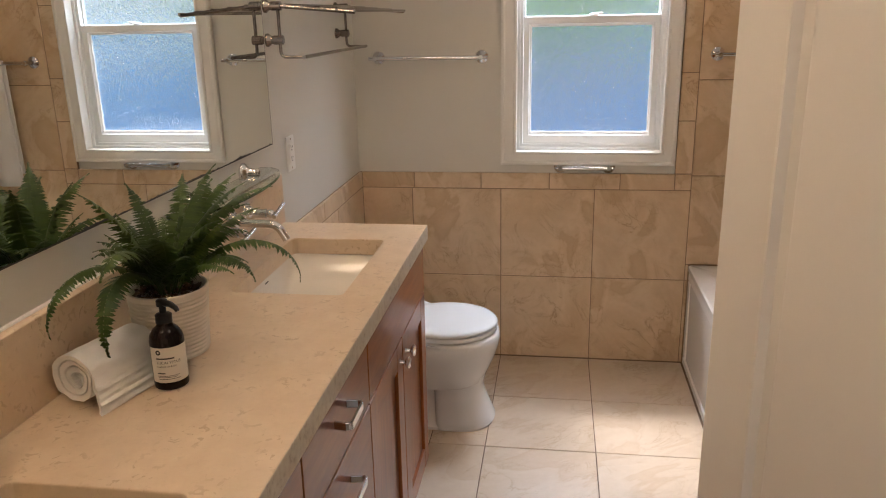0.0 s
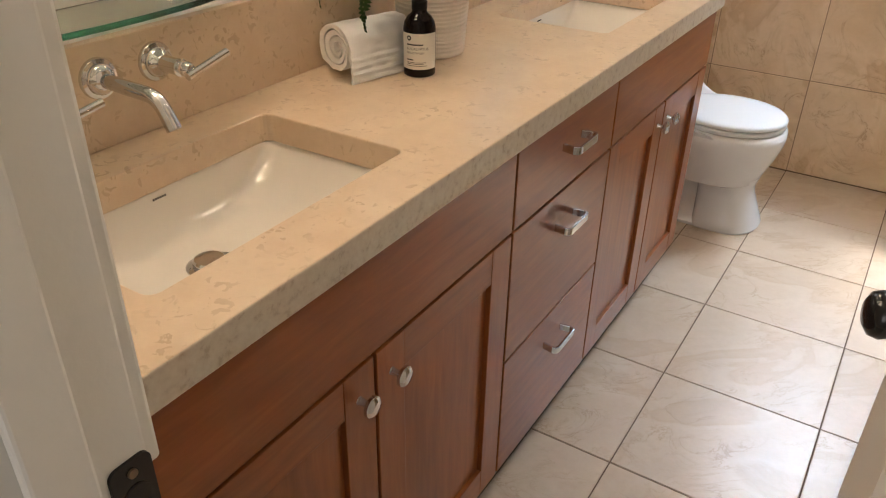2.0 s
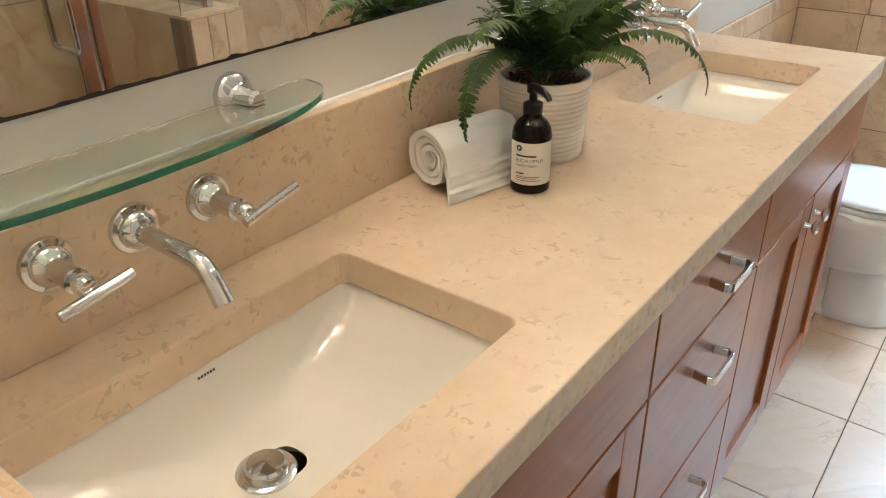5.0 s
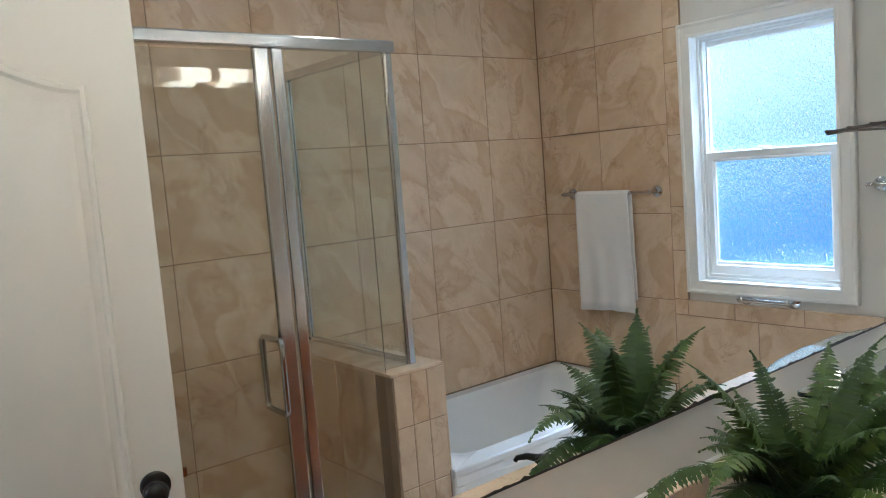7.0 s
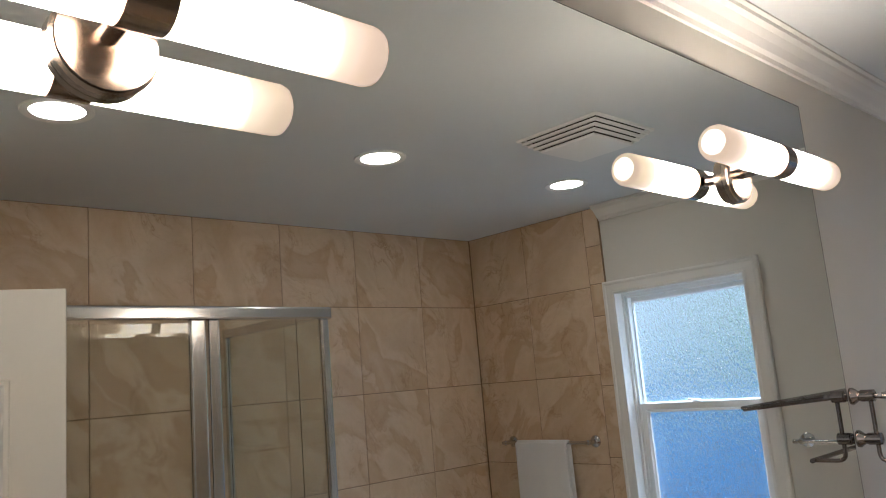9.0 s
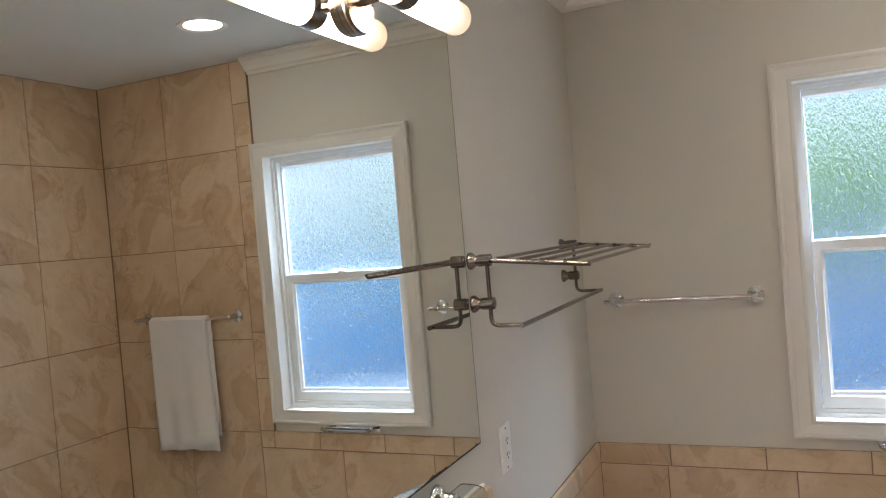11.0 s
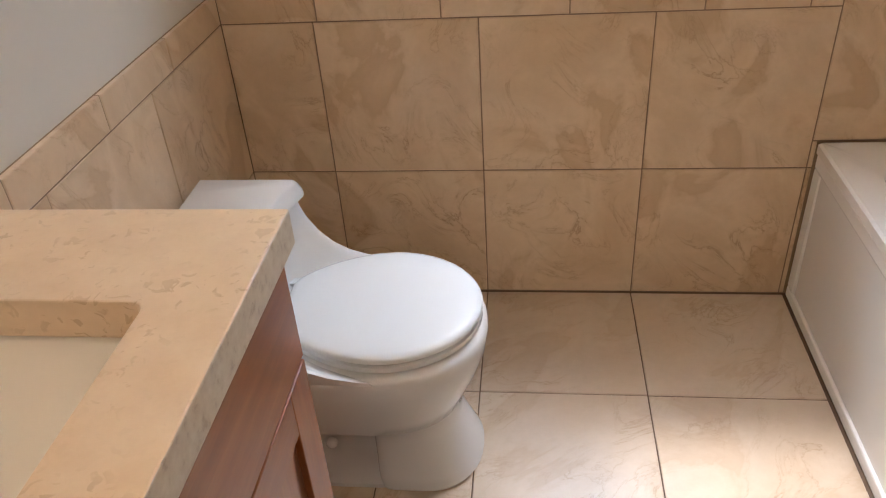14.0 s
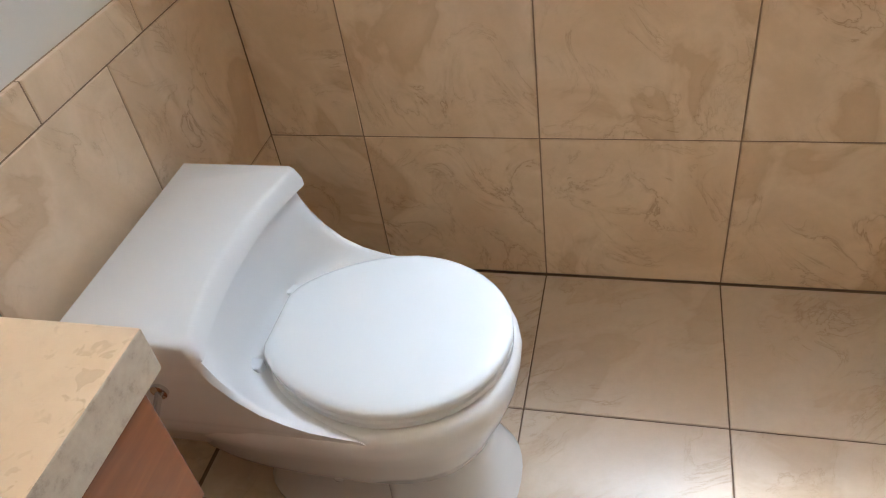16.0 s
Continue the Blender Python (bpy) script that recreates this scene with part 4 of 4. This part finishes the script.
for k in range(4):
    r, z = 0.160 - 0.0125 * k, -0.001 - 0.0105 * k
    bm = bmesh.new()
    rings(bm, [[(a * (r + dr), b * (r + dr), z + dz) for a, b in SQUARE] for dr, dz in ((0, 0), (-0.002, -0.0072), (-0.010, -0.0072), (-0.008, 0))], (False, False), True)
    part("louver", bm, MAT_PLASTIC, vent)

# ---- outlet ----
outlet = thing("wall_outlet", (XL, 2.392, 1.114), "white duplex wall outlet in a plain plate", "outlet")
part("plate", boxes(((0.0, -0.036, -0.058), (0.006, 0.036, 0.058))), MAT_PLASTIC, outlet, bevel=0.003)
face = part("receptacle", boxes(((0.006, -0.0165, -0.033), (0.0085, 0.0165, 0.033))), MAT_PLASTIC, outlet, bevel=0.001)
for dz in (-0.018, 0.018):
    part("slot", boxes(((0.0084, -0.0075, dz), (0.0092, -0.0055, dz + 0.009)), ((0.0084, 0.0055, dz + 0.001), (0.0092, 0.0075, dz + 0.008)), ((0.0084, -0.0022, dz - 0.008), (0.0092, 0.0022, dz - 0.004))), MAT_SLOTSHADE, face)
for dz in (-0.048, 0.048):
    part("screw", rod((0.0055, 0, dz), (0.007, 0, dz), 0.003, 10), MAT_STEELSCREW, outlet)

# ---- toilet ----
toilet = thing("toilet", (-0.50, 2.70, 0.0), "white one-piece toilet with closed lid between vanity and wall", "toilet")


def egg(xb, xf, w, z, n=36, sq=2.3, sqb=3.2):
    """Outline rounded in front (xf) and squarer behind (xb)."""
    xc = xf - min((xf - xb) * 0.55, w * 1.25)
    out = []
    for k in range(n):
        a = 2 * math.pi * k / n
        c, s = math.cos(a), math.sin(a)
        e = sq if c >= 0 else sqb
        rx = (xf - xc) if c >= 0 else (xc - xb)
        out.append((xc + rx * math.copysign(abs(c) ** (2 / e), c) + 0.50, w * math.copysign(abs(s) ** (2 / e), s), z))
    return out


RIM = 0.380
bm = bmesh.new()
rings(bm, [egg(-0.80, -0.270, 0.120, 0.168), egg(-0.822, -0.258, 0.148, 0.182), egg(-0.830, -0.240, 0.166, 0.225), egg(-0.834, -0.216, 0.181, 0.280), egg(-0.834, -0.203, 0.199, 0.322),
           egg(-0.834, -0.199, 0.204, 0.352), egg(-0.834, -0.203, 0.202, 0.370), egg(-0.834, -0.212, 0.195, RIM - 0.002), egg(-0.834, -0.222, 0.187, RIM)])
part("bowl", bm, MAT_PORCELAIN, toilet, smooth=True)
bm = bmesh.new()
rings(bm, [egg(-0.445, -0.222, 0.136, 0.0, sqb=7), egg(-0.445, -0.218, 0.138, 0.008, sqb=7), egg(-0.446, -0.226, 0.130, 0.030, sqb=7), egg(-0.448, -0.244, 0.114, 0.075, sqb=7), egg(-0.450, -0.262, 0.104, 0.125, sqb=7), egg(-0.452, -0.264, 0.104, 0.160, sqb=7), egg(-0.455, -0.250, 0.124, 0.200, sqb=7)])
part("pedestal", bm, MAT_PORCELAIN, toilet, smooth=True)
bm = bmesh.new()
rings(bm, [egg(-0.725, -0.36, 0.132, 0.0, sq=5, sqb=2.4), egg(-0.726, -0.36, 0.131, 0.010, sq=5, sqb=2.4), egg(-0.722, -0.36, 0.104, 0.030, sq=5, sqb=2.4), egg(-0.73, -0.36, 0.078, 0.10, sq=5, sqb=2.6), egg(-0.75, -0.38, 0.076, 0.150, sq=5, sqb=2.8), egg(-0.78, -0.40, 0.085, 0.19, sq=5, sqb=3)])
part("trapway_base", bm, MAT_PORCELAIN, toilet, smooth=True)
for s in (-1, 1):
    part("bolt_cap", lathe(bmesh.new(), (-0.045, s * 0.080, 0.085), (0, s, 0.15), [(0, 0.013), (0.008, 0.013), (0.013, 0.010), (0.016, 0.004), (0.0165, 0.001)], 16), MAT_PORCELAIN, toilet, smooth=True)


def tank_section(z, xc, xs, w, p=3.2, back=-0.836):
    """A tank outline whose front is scooped between two wings."""
    out = []
    for k in range(33):
        v = -1 + 2 * k / 32
        side = math.copysign(1 - (1 - abs(v)) ** 1.5, v)
        out.append((xc + (xs - xc) * abs(side) ** p - 0.016 * (max(0, abs(side) - 0.93) / 0.07) ** 2 + 0.50, w * side, z))
    for k in range(9):
        out.append((back + 0.50, w * (1 - 2 * k / 8), z))
    return out


bm = bmesh.new()
rings(bm, [tank_section(*q) for q in ((0.25, -0.56, -0.56, 0.150), (0.33, -0.54, -0.50, 0.186), (0.360, -0.56, -0.400, 0.198), (0.372, -0.59, -0.385, 0.200), (0.380, -0.612, -0.395, 0.201), (0.384, -0.622, -0.425, 0.202), (0.392, -0.632, -0.468, 0.203), (0.405, -0.640, -0.505, 0.203), (0.425, -0.646, -0.540, 0.204),
           (0.455, -0.650, -0.570, 0.205), (0.490, -0.650, -0.594, 0.206), (0.520, -0.648, -0.608, 0.206), (0.542, -0.646, -0.616, 0.208))])
part("tank", bm, MAT_PORCELAIN, toilet, smooth=True)
bm = bmesh.new()
rings(bm, [tank_section(z, xc, xc + 0.034, w, 2.2, bk) for z, xc, w, bk in ((0.5425, -0.642, 0.212, -0.836), (0.5445, -0.634, 0.217, -0.838), (0.558, -0.635, 0.218, -0.838), (0.574, -0.643, 0.217, -0.838), (0.579, -0.647, 0.214, -0.837), (0.581, -0.654, 0.208, -0.833))])
part("tank_lid", bm, MAT_PORCELAIN, toilet, smooth=True)


def lid_outline(grow, z, back=-0.612, n=44):
    """A round-fronted cover that narrows to a straight edge at its hinges."""
    out = []
    for k in range(n):
        a = 2 * math.pi * k / n
        c, t = math.cos(a), math.sin(a)
        if c >= 0:
            x, y = -0.405 + (0.196 + grow) * c, (0.178 + grow) * t
        else:
            u = abs(c) ** 0.9
            x = -0.405 + (back - grow + 0.405) * min(1.0, u * 1.05)
            y = (0.178 + grow) * math.copysign(abs(t) ** 0.62, t) * (1 - 0.30 * u ** 1.6) if u * 1.05 < 1 else (0.178 + grow) * math.copysign(abs(t) ** 0.62, t) * 0.72
        out.append((x + 0.50, y, z))
    return out


bm = bmesh.new()
rings(bm, [lid_outline(g, z) for g, z in ((-0.005, RIM + 0.001), (0.0, RIM + 0.004), (0.0, RIM + 0.015), (-0.004, RIM + 0.019))])
part("seat", bm, MAT_SEAT, toilet, smooth=True)
bm = bmesh.new()
rings(bm, [lid_outline(g, z) for g, z in ((-0.004, RIM + 0.0225), (0.001, RIM + 0.025), (0.001, RIM + 0.031), (-0.003, RIM + 0.036), (-0.014, RIM + 0.0395), (-0.045, RIM + 0.0415), (-0.09, RIM + 0.042))])
part("lid", bm, MAT_SEAT, toilet, smooth=True)
for s in (-1, 1):
    part("hinge", rings(bmesh.new(), [roundrect(-0.138, -0.108, s * 0.088 - 0.012, s * 0.088 + 0.012, 0.006, z) for z in (RIM - 0.004, RIM + 0.020)]), MAT_SEAT, toilet, bevel=0.003)
part("flush_lever", sweep(lathe(bmesh.new(), (-0.205, -0.202, 0.466), (0, -1, 0), [(0, 0.014), (0.010, 0.014), (0.012, 0.008)], 16), [(-0.205, -0.210, 0.466), (-0.188, -0.268, 0.456), (-0.187, -0.270, 0.456), (-0.184, -0.282, 0.454)], [0.006, 0.006, 0.012, 0.012], 10), MAT_CHROME, toilet, "small chrome flush lever", smooth=True)

# ---- counter dressing ----
PX, PY = -0.738, 1.245
plant = thing("potted_fern", (PX, PY, CT + 0.0005), "green artificial fern in a ribbed cream ceramic pot", "plant")
prof = [(0.0, 0.062), (0.002, 0.066)]
for k in range(60):
    z = 0.006 + 0.118 * k / 59
    prof.append((z, 0.0665 + 0.010 * (z / 0.135) + 0.0011 * math.sin(k * 1.55)))
prof += [(0.130, 0.0772), (0.135, 0.0770), (0.1365, 0.0745), (0.135, 0.0715), (0.118, 0.070)]
part("pot", lathe(bmesh.new(), (0, 0, 0), (0, 0, 1), prof, 40), MAT_POT, plant, "ribbed cream ceramic pot", smooth=True)
bm = bmesh.new()
rnd = random.Random(5)
for k in range(240):
    a, r = rnd.uniform(0, 6.283), 0.068 * math.sqrt(rnd.random())
    p = Vector((r * math.cos(a), r * math.sin(a), 0.118 + rnd.uniform(0, 0.008)))
    d = Vector((rnd.uniform(-1, 1), rnd.uniform(-1, 1), rnd.uniform(-0.3, 0.6))).normalized() * rnd.uniform(0.004, 0.009)
    sweep(bm, [p - d, p, p + d], [0.001, rnd.uniform(0.002, 0.0035), 0.001], 5)
lathe(bm, (0, 0, 0.110), (0, 0, 1), [(0, 0.070), (0.008, 0.0695)], 24)
part("soil", bm, MAT_SOIL, plant, "brown moss filling")


def frond(az, length, lift, droop, width, seed):
    """One fern frond: an arching rib with toothed leaflets in two rows."""
    r = random.Random(seed)
    bm = bmesh.new()
    pts = []
    d = Vector((math.cos(az), math.sin(az), 0))
    p = Vector((0, 0, 0.118)) + d * r.uniform(0.004, 0.022)
    ang = lift
    steps = 46
    curl = r.uniform(-0.5, 0.5)
    for k in range(steps + 1):
        pts.append(p.copy())
        t = k / steps
        ang -= droop / steps * (0.4 + 1.3 * t)
        h = Vector((math.cos(az + curl * t), math.sin(az + curl * t), 0))
        p = p + (h * math.cos(ang) + Vector((0, 0, math.sin(ang)))) * (length / steps)
    sweep(bm, pts, [0.0017 * (1 - 0.75 * k / steps) for k in range(steps + 1)], 5)
    for k in range(9, steps + 1):
        t = k / steps
        tan = (pts[min(k + 1, steps)] - pts[k - 1]).normalized()
        side = tan.cross(Vector((0, 0, 1)))
        side = side.normalized() if side.length > 0.05 else Vector((-math.sin(az), math.cos(az), 0))
        up = side.cross(tan).normalized()
        w = width * (math.sin(math.pi * min(1, (t * 0.93 + 0.12))) ** 0.75) * r.uniform(0.88, 1.08) + 0.003
        for sgn in (-1, 1):
            ax = (side * sgn + tan * 0.22 + up * r.uniform(-0.40, 0.10)).normalized()
            bx = (tan - ax * tan.dot(ax)).normalized()
            hw = length / steps * 0.66
            base = pts[k] + tan * r.uniform(-0.001, 0.001)
            left, right = [], []
            for u, wd in ((0.0, 0.60), (0.22, 1.0), (0.30, 0.74), (0.48, 0.90), (0.56, 0.60), (0.74, 0.64), (0.80, 0.38), (1.0, 0.02)):
                c = base + ax * w * u - up * (0.30 * w * u * u)
                left.append(bm.verts.new(c + bx * hw * wd + up * 0.0012))
                right.append(bm.verts.new(c - bx * hw * wd + up * 0.0012))
            for i in range(len(left) - 1):
                bm.faces.new((left[i], left[i + 1], right[i + 1], right[i]))
    ob = part("frond", bm, MAT_LEAF, plant)
    return ob


rnd = random.Random(11)
# short inner fronds
for k in range(22):
    az = k * 2.39996 + rnd.uniform(-0.25, 0.25)
    back = math.cos(az) < -0.35
    ln = rnd.uniform(0.15, 0.19) if back else rnd.uniform(0.17, 0.24)
    frond(az, ln, rnd.uniform(1.0, 1.4), rnd.uniform(0.5, 1.9), rnd.uniform(0.028, 0.036), 100 + k)
# long outer fronds: two hang over the towel, one reaches over the far sink, the rest stand
for k, (az, ln, lift0, droop, wide) in enumerate(((4.35, 0.33, 1.08, 2.7, 0.026), (4.62, 0.33, 1.02, 2.9, 0.027), (4.72, 0.27, 1.30, 2.0, 0.032), (2.4, 0.23, 1.42, 0.6, 0.028), (4.2, 0.28, 1.30, 0.7, 0.032),
                                                  (1.0, 0.28, 1.25, 0.9, 0.036), (0.66, 0.30, 1.22, 1.2, 0.030), (0.58, 0.33, 0.98, 2.5, 0.025), (0.95, 0.25, 1.30, 0.8, 0.036), (0.7, 0.27, 1.25, 0.8, 0.034), (1.25, 0.27, 1.36, 0.7, 0.032), (0.2, 0.21, 1.15, 2.4, 0.026), (0.85, 0.25, 1.0, 1.0, 0.030), (1.5, 0.27, 1.25, 0.9, 0.030), (5.3, 0.20, 1.30, 1.0, 0.028))):
    frond(az, ln, lift0, droop, wide, 300 + k)

# soap bottle
bottle = thing("soap_bottle", (-0.674, 1.105, CT + 0.0005), "dark amber pump soap bottle with a paper label", "bottle")
bottle.rotation_euler = (0, 0, radians(-58))
part("body", lathe(bmesh.new(), (0, 0, 0), (0, 0, 1), [(0.0, 0.027), (0.002, 0.0295), (0.006, 0.030), (0.088, 0.030), (0.098, 0.028), (0.108, 0.022), (0.114, 0.015), (0.118, 0.0135), (0.122, 0.0135)], 32), MAT_BOTTLE, bottle, smooth=True)
pump = part("pump", lathe(bmesh.new(), (0, 0, 0.120), (0, 0, 1), [(0, 0.0145), (0.014, 0.0145), (0.016, 0.012), (0.018, 0.006), (0.030, 0.006), (0.031, 0.010), (0.040, 0.010), (0.042, 0.007)], 24), MAT_PUMP, bottle, "black plastic pump", smooth=True)
part("nozzle", sweep(bmesh.new(), [(0, 0, 0.156), (0.020, 0.012, 0.158), (0.034, 0.020, 0.154), (0.037, 0.022, 0.149)], [0.007, 0.0055, 0.0045, 0.004], 10), MAT_PUMP, pump, smooth=True)
bm = bmesh.new()
rowv = []
for k in range(25):
    a = radians(-75 + 150 * k / 24)
    rowv.append([bm.verts.new((0.0304 * math.cos(a), 0.0304 * math.sin(a), z)) for z in (0.016, 0.082)])
for a, b in zip(rowv, rowv[1:]):
    bm.faces.new((a[0], b[0], b[1], a[1]))
label = part("label", bm, MAT_LABEL, bottle, "off-white paper label with dark print", smooth=True)


def wrapped_text(text, size, z, a0):
    cu = bpy.data.curves.new("print", "FONT")
    cu.body, cu.size, cu.align_x = text, size, "LEFT"
    tmp = bpy.data.objects.new("print", cu)
    scene.collection.objects.link(tmp)
    dg = bpy.context.evaluated_depsgraph_get()
    me = bpy.data.meshes.new_from_object(tmp.evaluated_get(dg))
    bpy.data.objects.remove(tmp)
    for v in me.vertices:
        a = a0 + v.co.x / 0.0307
        v.co = (0.0307 * math.cos(a), 0.0307 * math.sin(a), z + v.co.y)
    me.materials.append(MAT_INK)
    ob = new("print", me)
    ob.parent = label


wrapped_text("EUCALYPTUS", 0.0072, 0.052, -0.80)
wrapped_text("HAND WASH", 0.0056, 0.045, -0.80)


def label_bar(z, h, a0, a1):
    bm = bmesh.new()
    rowv = []
    for k in range(9):
        a = a0 + (a1 - a0) * k / 8
        rowv.append([bm.verts.new((0.0307 * math.cos(a), 0.0307 * math.sin(a), zz)) for zz in (z, z + h)])
    for a, b in zip(rowv, rowv[1:]):
        bm.faces.new((a[0], b[0], b[1], a[1]))
    part("print", bm, MAT_INK, label)


label_bar(0.0605, 0.0028, -0.80, 0.25)
label_bar(0.033, 0.0022, -0.80, -0.35)
label_bar(0.0285, 0.0010, -0.80, 0.45)
label_bar(0.0260, 0.0010, -0.80, 0.30)
label_bar(0.0225, 0.0010, -0.80, 0.50)
bm = bmesh.new()
ringv = []
for k in range(20):
    a = 2 * math.pi * k / 20
    ringv.append([bm.verts.new((0.0307 * math.cos(-0.64 + r * math.cos(a) / 0.0307), 0.0307 * math.sin(-0.64 + r * math.cos(a) / 0.0307), 0.0735 + r * math.sin(a))) for r in (0.0018, 0.0048)])
for k in range(20):
    a, b = ringv[k], ringv[(k + 1) % 20]
    bm.faces.new((a[0], a[1], b[1], b[0]))
part("emblem", bm, MAT_INK, label)

# rolled towel
roll = thing("rolled_towel", (-0.777, 1.078, CT + 0.0500), "white terry hand towel rolled up on the counter", "towel")
roll.rotation_euler = (0, 0, radians(-14))
roll.scale = (0.9, 1.0, 0.9)
bm = bmesh.new()
N, L = 130, 0.150
prof_in, prof_out = [], []
# the loose end comes down over the front, ribbed near its hem, and rests on the counter
TAIL = 26
for k in range(TAIL):
    t = k / TAIL
    x, z = 0.074 - 0.020 * t - 0.006 * t * t, -0.0540 + 0.084 * t
    rib = 0.0016 * math.sin(t * 40) if t < 0.62 else 0.0
    prof_out.append((x + rib, z + 0.2 * rib))
    prof_in.append((x - 0.0105, z - 0.003 * t))
for k in range(N + 1):
    t = k / N
    a = 0.62 + t * 2 * math.pi * 3.2
    r = 0.0562 - 0.046 * t
    sq = 1 - 0.06 * abs(math.sin(a)) ** 2
    prof_out.append((r * math.cos(a), r * math.sin(a) * sq))
    prof_in.append(((r - 0.0105) * math.cos(a), (r - 0.0105) * math.sin(a) * sq))
outline = prof_out + prof_in[::-1]
secs = []
for j in range(31):
    u = j / 30
    y = -L / 2 + L * u
    loop = []
    for i, (x, z) in enumerate(outline):
        rr = math.hypot(x, z)
        puff = 0.0030 * noise.noise((x * 60, y * 40, z * 60))
        loop.append((x + puff, y - 0.012 * (1 - rr / 0.0465) * (1 if j == 0 else 0) * -1 + 0.003 * noise.noise((x * 40, z * 40, 2)) * (j == 0), z + puff))
    secs.append(loop)
rings(bm, secs, (False, False))
bm.verts.ensure_lookup_table()
M2 = len(outline)
for base in (0, 30 * M2):
    for i in range(M2 // 2 - 1):
        bm.faces.new([bm.verts[base + q] for q in (i, i + 1, M2 - 2 - i, M2 - 1 - i)])
part("cloth", bm, MAT_COTTON, roll, smooth=True)

# ---- tiles of floor and walls ----
def steps(a, b, start, pitch):
    """Joint lines from a to b on a grid through start."""
    out = [a]
    k = math.ceil((a - start) / pitch + 0.08)
    while start + k * pitch < b - 0.03:
        out.append(start + k * pitch)
        k += 1
    return out + [b]


lay_tiles(floor, "z", -0.010, steps(-0.45, 0.586, -0.238, 0.4075), steps(0.035, 3.283, 2.873, 0.3995), MAT_FTILE)
lay_tiles(floor, "z", -0.010, [-0.862, -0.645, -0.45], [2.232, 2.473, 2.873, 3.283], MAT_FTILE)
lay_tiles(floor, "z", -0.010, [0.705, 1.03, 1.345], [0.742, 1.075, 1.41, 1.693], MAT_FTILE)
WT = YB - BED
lay_tiles(wains, "-y", WT, [-0.866, -0.637, -0.238, 0.170, 0.575], [0.002, 0.397, 0.803])
lay_tiles(wains, "-y", WT, [0.575, 0.5885], [0.002, 0.397, 0.471])
lay_tiles(wains, "-y", WT, [-0.866, -0.626, -0.326, -0.026, 0.277, 0.506], [0.803, 0.875])
VZ = [0.875, 1.100, 1.298, 1.620, 1.94]
lay_tiles(surround, "-y", WT, [0.504, 0.575], VZ + [2.09])
lay_tiles(surround, "-y", WT, [0.490, 0.575], [2.09, 2.27, 2.45])
lay_tiles(surround, "-y", WT, [0.506, 0.575], [0.803, 0.875])
BZ = [0.472, 0.868, 1.268, 1.672, 2.080, 2.449]
lay_tiles(surround, "-y", WT, [0.575, 0.962, 1.343], BZ)
lay_tiles(wall_right, "-x", XR, [0.742, 0.866, 1.275, 1.683, 2.091, 2.499, 2.905, 3.285], BZ)
lay_tiles(wall_right, "-x", XR, [0.742, 0.866, 1.275, 1.733], [0.002, 0.472])
lay_tiles(wains_l, "+x", XL + BED, [2.232, 2.465, 2.868, 3.285], [0.002, 0.397, 0.803])
lay_tiles(wains_l, "+x", XL + BED, [2.232, 2.385, 2.69, 2.985, 3.285], [0.803, 0.875])
lay_tiles(sh_end, "+y", 0.73, [0.602, 0.962, 1.343], [0.002, 0.472] + BZ[1:])
lay_tiles(half_wall, "-x", 0.607, [1.705, 1.775, 1.845, 1.917], [0.002, 0.24, 0.46, 0.68, 0.862])
lay_tiles(half_wall, "-y", 1.705, [0.70, 0.962, 1.343], [0.09, 0.46, 0.862])
lay_tiles(half_wall, "+y", 1.915, [0.597, 0.962, 1.343], [0.472, 0.862])
lay_tiles(half_wall, "z", 0.862, [0.597, 0.76, 0.962, 1.15, 1.343], [1.693, 1.925])
lay_tiles(curb, "z", 0.09, [0.607, 0.70], [0.742, 1.07, 1.40, 1.693])
lay_tiles(curb, "-x", 0.607, [0.742, 1.07, 1.40, 1.705], [0.002, 0.09])
